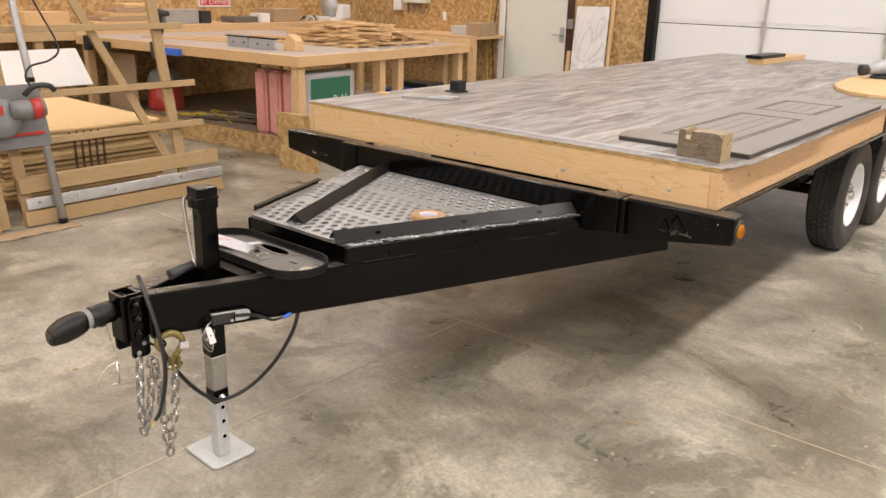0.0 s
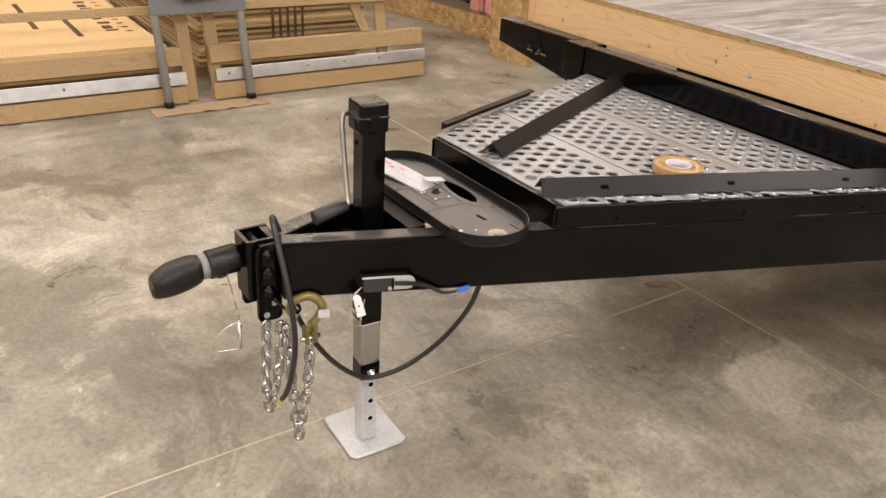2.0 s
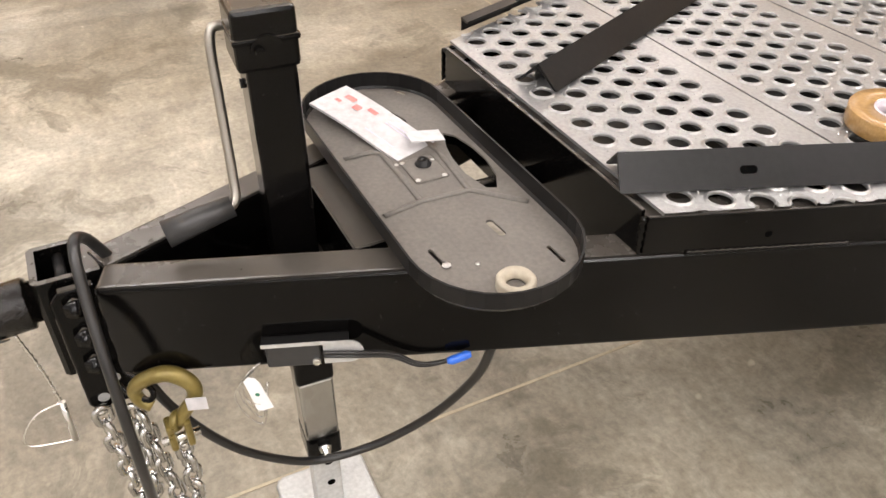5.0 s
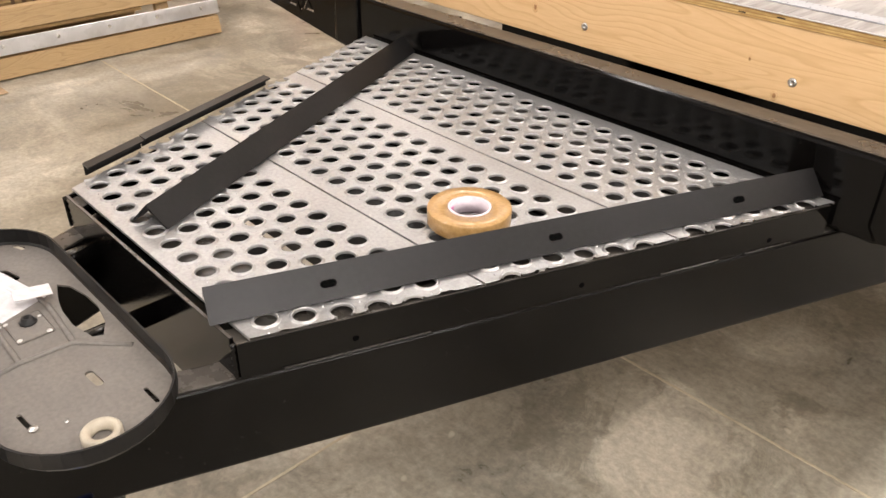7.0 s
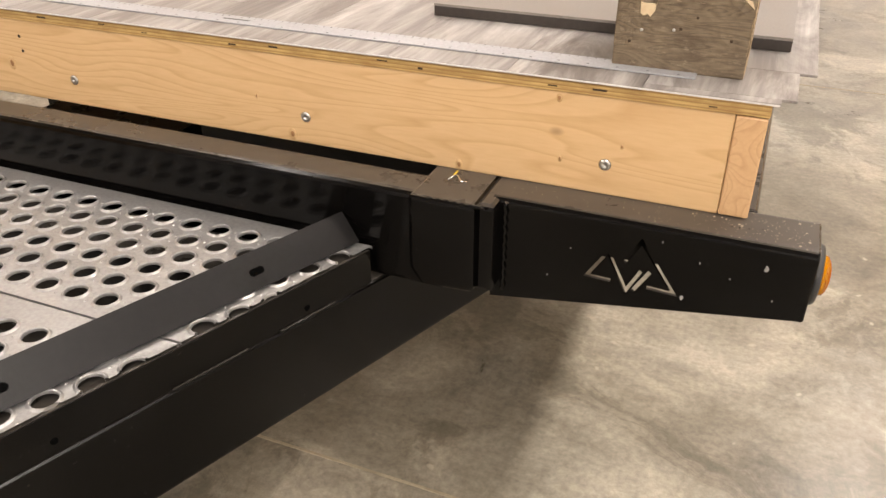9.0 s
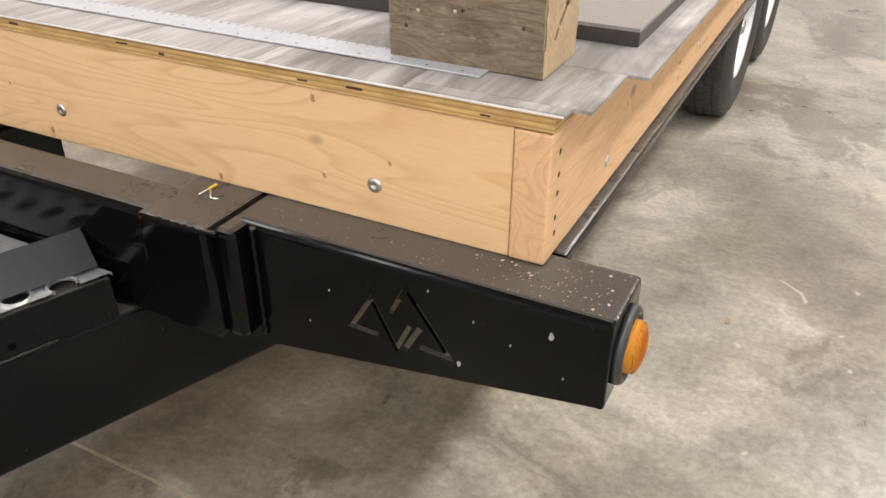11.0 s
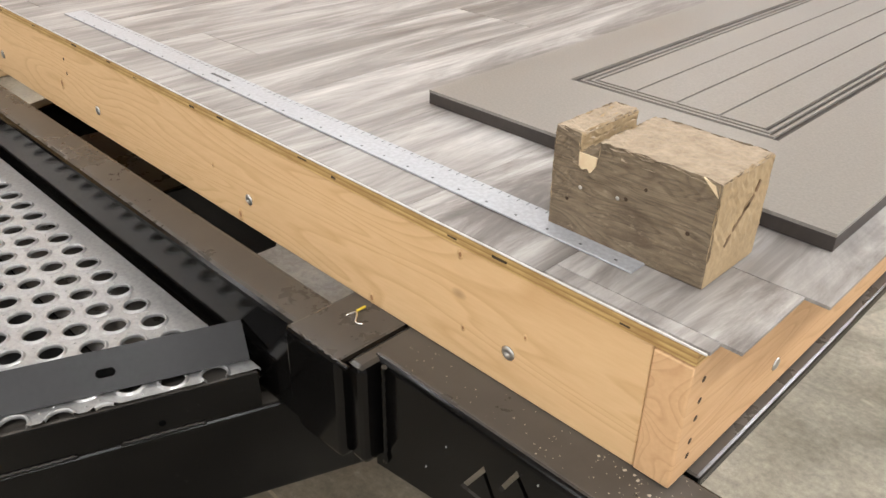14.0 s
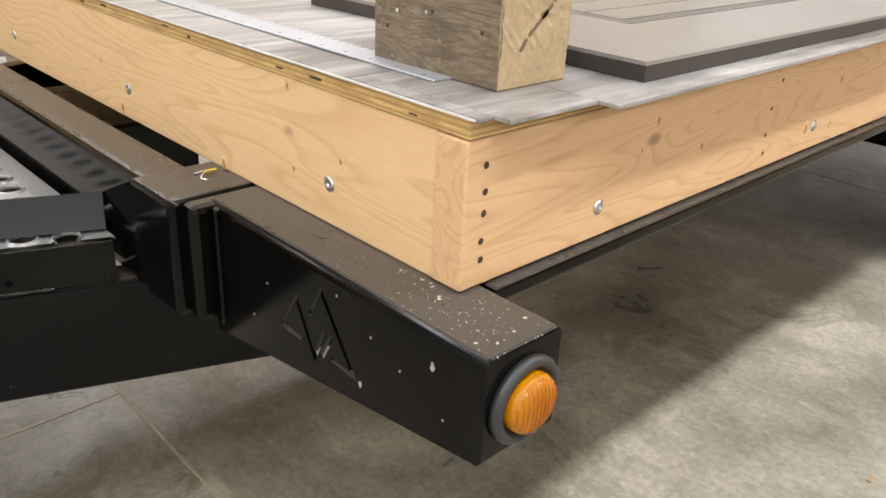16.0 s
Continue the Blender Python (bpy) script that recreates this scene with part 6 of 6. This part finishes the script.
# low shelf with a strand-board kick
part("low_shelf", box(-BL, -0.10, 0.12, BW - 0.2, 0.16, 0.178, 0.002, BM), DIRTY_FLOOR, bench)
part("kick_board", box(-BL, 0.02, 0.095, 0.1195, 0.0, 0.19, 0.002, BM), OSB, bench, "strand-board kick under the shelf")
single("strand_board_offcut", box(-0.05, 0.42, -0.22, -0.20, 0.0, 0.52, 0.002, BM @ pose(0, 0, 0, 3, 0, 0)), OSB, "strand-board offcut leaning against the bench corner", "board")
# on the bench
fence = single("router_fence", box(-1.30, -1.0, 0.30, 0.33, BH + 0.0005, BH + 0.10, 0.003, BM), ALU, "white metal router fence in two halves with a dark top", "fence")
part("fence_half", box(-0.98, -0.62, 0.30, 0.33, BH + 0.0005, BH + 0.10, 0.003, BM), ALU, fence)
part("fence_cap", box(-1.32, -0.61, 0.295, 0.36, BH + 0.101, BH + 0.112, 0.002, BM), STEEL_DARK, fence, "dark cap rail")
for x in (-1.2, -1.05, -0.85, -0.7):
    part("fence_bolt", rod(BM @ Vector((x, 0.2995, BH + 0.05)), BM @ Vector((x, 0.292, BH + 0.05)), 0.010, 8), BLACK_PLASTIC, fence)
single("push_block", rounded(prism([BM @ Vector(p) for p in ((-0.55, 0.36, BH + 0.0005), (-0.40, 0.36, BH + 0.0005), (-0.40, 0.36, BH + 0.10), (-0.475, 0.36, BH + 0.15), (-0.55, 0.36, BH + 0.10))], (0, 0.10, 0)), 0.003), PINE["z"], "pointed pine block beside the fence", "wood block")
rng = random.Random(21)
for k in range(54):
    layer = k // 5
    reach = max(0.12, 0.75 - 0.06 * layer)
    across = layer % 2
    step = (k % 5 - 2) / 2 * reach * 0.8
    lx, ly = -0.85 + (step if across else rng.uniform(-0.1, 0.1)), 1.72 + (rng.uniform(-0.1, 0.1) if across else step)
    lz = BH + 0.0008 + 0.0205 * layer
    ang = rng.uniform(-9, 9) + (88 if across else 0)
    ln = rng.uniform(0.95, 1.35) if layer < 7 else rng.uniform(0.6, 0.9)
    single("wood_strip", box(-ln / 2, ln / 2, -0.028, 0.028, 0.0, 0.019, 0.0015, BM @ pose(lx, ly, lz, 0, 0, ang)), PINE["x"], "loose pale pine trim strip piled on the bench", "wood strip", "trim strips on the bench")
for k in range(7):
    single("wood_strip", box(-0.6, 0.6, -0.02, 0.02, 0.0, 0.015, 0.0015, BM @ pose(-2.2 + 0.12 * k, 0.5 + 0.22 * k, BH + 0.0008 + 0.001 * k, 0, 0, rng.uniform(-12, 25))), PINE["x"], "loose pale pine strip lying flat on the bench", "wood strip", "trim strips on the bench")
dr = single("cordless_drill", tube([BM @ Vector(p) for p in ((-2.74, 0.55, BH + 0.04), (-2.72, 0.57, BH + 0.12), (-2.75, 0.56, BH + 0.25))], [0.035, 0.026, 0.04], 12), BLACK_PLASTIC, "black cordless drill standing on the bench", "drill")
part("drill_body", tube([BM @ Vector(p) for p in ((-2.87, 0.53, BH + 0.27), (-2.74, 0.56, BH + 0.265), (-2.62, 0.59, BH + 0.26))], [0.035, 0.045, 0.03], 12), BLACK_PLASTIC, dr)
# under the bench
ins = single("insulation_batt", bmesh.new(), PINK, "pink fibreglass insulation batts standing on end under the bench", "insulation")
ib = bmesh.new()
for k in range(3):
    block(ib, -0.78 + 0.17 * k, -0.625 + 0.17 * k, 0.16 + 0.02 * k, 0.36, 0.1785, 0.80, BM)
bmesh.ops.bevel(ib, geom=ib.edges[:], offset=0.025, segments=2, affect="EDGES")
ib.to_mesh(ins.data)
ib.free()
bag = single("insulation_bag", box(-0.34, -0.10, 0.20, 0.88, 0.1785, 0.80, 0.03, BM), PAPER, "clear wrapped green and white insulation bag marked R-11", "insulation bag")
part("green_panel", box(-0.0985, -0.0955, 0.25, 0.80, 0.22, 0.745, 0.0, BM), GREEN, bag, "green printed panel")


def lettering(text, size, m, material, parent):
    cu = bpy.data.curves.new("lettering", "FONT")
    cu.body, cu.size, cu.extrude = text, size, 0.0004
    tmp = bpy.data.objects.new("lettering_curve", cu)
    scene.collection.objects.link(tmp)
    me = bpy.data.meshes.new_from_object(tmp.evaluated_get(bpy.context.evaluated_depsgraph_get()))
    bpy.data.objects.remove(tmp)
    me.transform(m)
    me.materials.clear()
    me.materials.append(material)
    ob = new("lettering", me)
    ob.parent = parent
    ob.matrix_parent_inverse = placed(parent).inverted()
    return ob


lettering("R-11", 0.11, BM @ pose(-0.094, 0.55, 0.50, 90, 0, 90), WHITE_PAINT, bag)
crate = single("blue_crate", box(-0.55, -0.15, 1.75, 2.1, 0.1785, 0.5, 0.01, BM), BLUE, "blue plastic crate under the bench", "crate")
single("black_case", box(-0.60, -0.12, 2.12, 2.46, 0.1785, 0.55, 0.02, BM), BLACK_PLASTIC, "black tool case under the bench", "tool case")
vac = single("shop_vacuum", lathe([(0, 0), (0.19, 0), (0.20, 0.05), (0.18, 0.28), (0.0, 0.28)], BM @ pose(-2.65, 0.5, 0.1785), 28), RED, "red and grey shop vacuum under the bench", "vacuum")
part("vacuum_head", lathe([(0.19, 0.281), (0.20, 0.30), (0.17, 0.40), (0.10, 0.46), (0, 0.47)], BM @ pose(-2.65, 0.5, 0.1785), 28), GREY_PLASTIC, vac, "grey motor head")
part("vacuum_handle", tube(smooth_line([BM @ Vector((-2.75, 0.5, 0.60)), BM @ Vector((-2.72, 0.5, 0.70)), BM @ Vector((-2.58, 0.5, 0.70)), BM @ Vector((-2.55, 0.5, 0.60))], 5), 0.018, 8), BLACK_PLASTIC, vac)
single("grey_panel", box(-3.30, -2.75, 0.20, 0.22, 0.1785, 0.80, 0.002, BM), BROWN_CARD, "brown board standing under the bench", "board")
for k, (x, y) in enumerate(((-3.0, -0.046), (-1.80, -0.046))):
    cl = single("bar_clamp", box(x - 0.22, x + 0.22, y - 0.045, y - 0.003, BH - 0.10, BH - 0.03, 0.006, BM), BLUE if k else BLACK_PLASTIC, "blue and black clamp gripping the bench apron", "clamp")
    part("clamp_jaw", box(x - 0.20, x - 0.12, y - 0.07, y - 0.003, BH - 0.14, BH + 0.02, 0.006, BM), BLACK_PLASTIC, cl)
comp = single("yellow_frame_cart", tube(smooth_line([BM @ Vector(p) for p in ((-1.5, 1.2, 0.32), (-1.5, 1.2, 0.72), (-1.35, 1.2, 0.78), (-1.2, 1.2, 0.72), (-1.2, 1.2, 0.32))], 5), 0.018, 8), YELLOW, "yellow tube framed cart with black wheels", "cart")
part("cart_wheel", lathe([(0, -0.03), (0.11, -0.03), (0.13, 0), (0.11, 0.03), (0, 0.03)], BM @ pose(-1.62, 1.2, 0.31, 90, 0, 0), 24), RUBBER, comp)
part("cart_deck", box(-1.6, -0.9, 1.0, 1.5, 0.30, 0.42, 0.01, BM), BROWN_CARD, comp)
for k in range(6):
    r = random.Random(30 + k)
    pts = [BM @ Vector((r.uniform(-2.4, -0.8), r.uniform(0.25, 0.9), 0.1785 + 0.008)) for _ in range(6)]
    single("extension_cord", tube(smooth_line(pts, 7), 0.0065, 6), (CABLE, YELLOW, LUMBER["x"], CABLE, CABLE, PAPER)[k], "loose extension cord lying on the low shelf", "cord", "cords under the bench")
# ---- wall benches and what stands on them ----
wb = thing("wall_bench", "long pine wall bench under the strand-board wall", "workbench", (-9.6, 5, 0))
WT = 1.06                        # top of the long wall bench
part("bench_top", box(-9.98, -9.22, 0.5, 9.0, WT - 0.04, WT, 0.003), PINE["y"], wb)
part("apron", box(-9.22, -9.18, 0.5, 9.0, WT - 0.14, WT + 0.005, 0.003), PINE["y"], wb)
for y in (0.6, 2.3, 4.0, 5.8, 7.4, 8.9):
    part("leg", box(-9.30, -9.22, y, y + 0.09, 0, WT - 0.041, 0.003), PINE["z"], wb)
part("back_panel", box(-9.97, -9.94, 0.5, 9.0, 0.0, 0.88, 0.002), OSB, wb, "strand-board backing under the bench")
wb2 = thing("wall_bench", "pine wall bench along the end wall", "workbench", (-8.5, 9.5, 0))
part("bench_top", box(-9.21, -7.12, 9.05, 9.79, 0.90, 0.94, 0.003), PINE["x"], wb2)
part("apron", box(-9.18, -7.10, 9.01, 9.049, 0.80, 0.945, 0.003), PINE["x"], wb2)
for x in (-9.1, -7.2):
    part("leg", box(x, x + 0.09, 9.06, 9.15, 0, 0.899, 0.003), PINE["z"], wb2)


def carton(x0, x1, y0, y1, z0, z1, mat_, name, label, cat):
    lift = WT - 0.94 if x1 < -9.3 else 0.0
    return single(name, box(x0, x1, y0, y1, z0 + lift, z1 + lift, 0.008), mat_, label, cat)


for k in range(5):
    carton(-9.75 + 0.02 * k, -9.35, 4.75 + 0.1 * k, 5.45 + 0.04 * k, 0.9405 + 0.05 * k, 0.9895 + 0.05 * k, BROWN_CARD if k % 2 else PINE["y"], "flat_box", "flat tan box stacked on the wall bench", "box")
carton(-9.7, -9.4, 4.0, 4.5, 0.9405, 1.10, PINE["y"], "drawer_box", "pine drawer box on the wall bench", "box")
carton(-9.62, -9.40, 5.72, 6.20, 0.9405, 1.12, CAST, "bench_machine", "grey bench machine with dark motor", "machine")
carton(-9.60, -9.42, 6.24, 6.40, 0.9405, 1.10, BLACK_PLASTIC, "charger", "black battery charger on the bench", "charger")
carton(-9.72, -9.42, 6.75, 7.15, 0.9405, 1.02, DUSTY, "metal_tray", "dull metal tray on the wall bench", "tray")
carton(-9.64, -9.38, 7.18, 7.33, 0.9405, 1.06, WHITE_PAINT, "white_carton", "small white carton on the wall bench", "carton")
carton(-9.75, -9.35, 7.38, 7.85, 0.9405, 1.12, BROWN_CARD, "cardboard_box", "brown cardboard box on the wall bench", "box")
for k in range(5):
    single("wire_coil", tube([Vector((-9.5 + 0.05 * math.sin(k), 7.98 + 0.07 * k, WT + 0.045)) + Vector((0.04 * math.cos(a), 0.07 * math.sin(a), 0.03 * math.sin(2 * a + k))) for a in [2 * math.pi * j / 14 for j in range(14)]], 0.012, 6, None, True), (CABLE, CAST, WHITE_PAINT, CABLE, CAST)[k], "loose coil of wire lying on the wall bench", "wire coil", "coils on the wall bench")
mitre = single("mitre_saw", lathe([(0, -0.03), (0.14, -0.03), (0.14, 0.03), (0, 0.03)], pose(-9.5, 8.55, WT + 0.20, 90, 0, 20), 28), CAST, "grey and white mitre saw on the corner bench", "mitre saw")
part("saw_base", box(-9.7, -9.3, 8.4, 8.7, WT + 0.0005, WT + 0.06, 0.01), WHITE_PAINT, mitre)
part("saw_head", box(-9.42, -9.25, 8.58, 8.75, WT + 0.04, WT + 0.24, 0.02), WHITE_PAINT, mitre)
carton(-7.72, -7.42, 9.3, 9.6, 0.9405, 1.06, PAPER, "white_carton", "white carton on the end bench", "carton")
carton(-7.40, -7.13, 9.25, 9.6, 0.9405, 1.12, BROWN_CARD, "cardboard_box", "brown cardboard box on the end bench", "box")
carton(-9.29, -9.13, 9.72, 9.7995, 1.22, 1.50, WHITE_PAINT, "junction_box", "white electrical box on the strand-board wall", "electrical box")
pb = carton(-9.06, -8.56, 9.70, 9.7995, 1.34, 1.80, CREAM, "electrical_panel", "cream electrical panel on the strand-board wall", "electrical box")
for k in range(4):
    part("conduit", rod((-9.0 + 0.1 * k, 9.76, 1.34), (-9.0 + 0.12 * k, 9.76, 1.20), 0.012, 8), GREY_PLASTIC, pb)
carton(-8.29, -8.23, 9.78, 9.7995, 1.10, 1.23, WHITE_PAINT, "wall_outlet", "white outlet on the strand-board wall", "outlet")
for x, c in ((-7.38, YELLOW), (-7.27, CABLE)):
    single("hanging_cord", tube(smooth_line([(x, 9.77, 2.4), (x + 0.03, 9.76, 1.5), (x - 0.03, 9.76, 0.9), (x + 0.02, 9.74, 0.4), (x + 0.05, 9.70, 0.012)], 6), 0.008, 7), c, "cord hanging down the strand-board wall", "cord", "hanging cords")
# red sign with white letters
SIGN_RED = plain("red_sign_print", (0.50, 0.02, 0.03), (0.56, 0.03, 0.04), (0.3, 0.4), 0, 3)
sign = single("sale_sign", box(-9.9995, -9.985, 6.59, 7.11, 1.25, 1.78, 0.0), WHITE_PAINT, "red and white plastic sign reading by owner", "sign")
part("red_field", box(-9.9845, -9.9835, 6.61, 7.09, 1.27, 1.76), SIGN_RED, sign)
lettering("BY OWNER", 0.092, pose(-9.983, 6.62, 1.285, 90, 0, 90), WHITE_PAINT, sign)
# boards beside the doors
def marble():
    n = Nodes("white_marble_laminate")
    v = n.coords((1.2, 1, 0.8), rot=(0, 25, 0))
    vein = n.noise(v, 2.2, 6, 0.6, 2.2)
    col = n.ramp(vein, [(0.42, (0.74, 0.73, 0.72)), (0.49, (0.56, 0.56, 0.57)), (0.53, (0.70, 0.69, 0.68)), (0.7, (0.78, 0.77, 0.76))])
    return n.done(col, 0.2)


single("marble_panel", rounded(prism([(-5.90, 9.62, 0.0005), (-5.37, 9.62, 0.0005), (-5.41, 9.76, 1.40), (-5.90, 9.76, 1.39)], (0, 0.02, 0)), 0.002), marble(), "white marble-look panel leaning on the strand-board wall", "panel")
single("pine_batten", rounded(prism([(-5.36, 9.65, 0.0005), (-5.31, 9.65, 0.0005), (-5.33, 9.77, 1.7), (-5.38, 9.77, 1.7)], (0, 0.02, 0)), 0.002), PINE["z"], "pine batten leaning beside the marble-look panel", "batten")
single("pine_batten", rounded(prism([(-6.00, 9.65, 0.0005), (-5.94, 9.65, 0.0005), (-5.94, 9.74, 0.80), (-6.00, 9.74, 0.80)], (0, 0.02, 0)), 0.002), PINE["z"], "short pine batten leaning beside the door", "batten")
carton(-6.03, -5.94, 9.735, 9.7745, 1.09, 1.22, GREY_PLASTIC, "switch_box", "grey electrical switch box beside the door", "switch box")
# small litter on the floor
rng = random.Random(9)
for x, y in ((-0.30, 4.35), (-0.62, 3.35), (-0.95, 4.1), (-1.2, 2.65), (0.1, 3.9), (-3.2, 1.4)):
    s = rng.uniform(0.008, 0.016)
    single("wood_chip", box(-s * 1.5, s * 1.5, -s * 0.7, s * 0.7, 0.0004, 0.005, 0.001, pose(x, y, 0, 0, 0, rng.uniform(0, 180))), POST_END, "pale wood chip lying on the concrete", "wood chip", "chips on the floor")
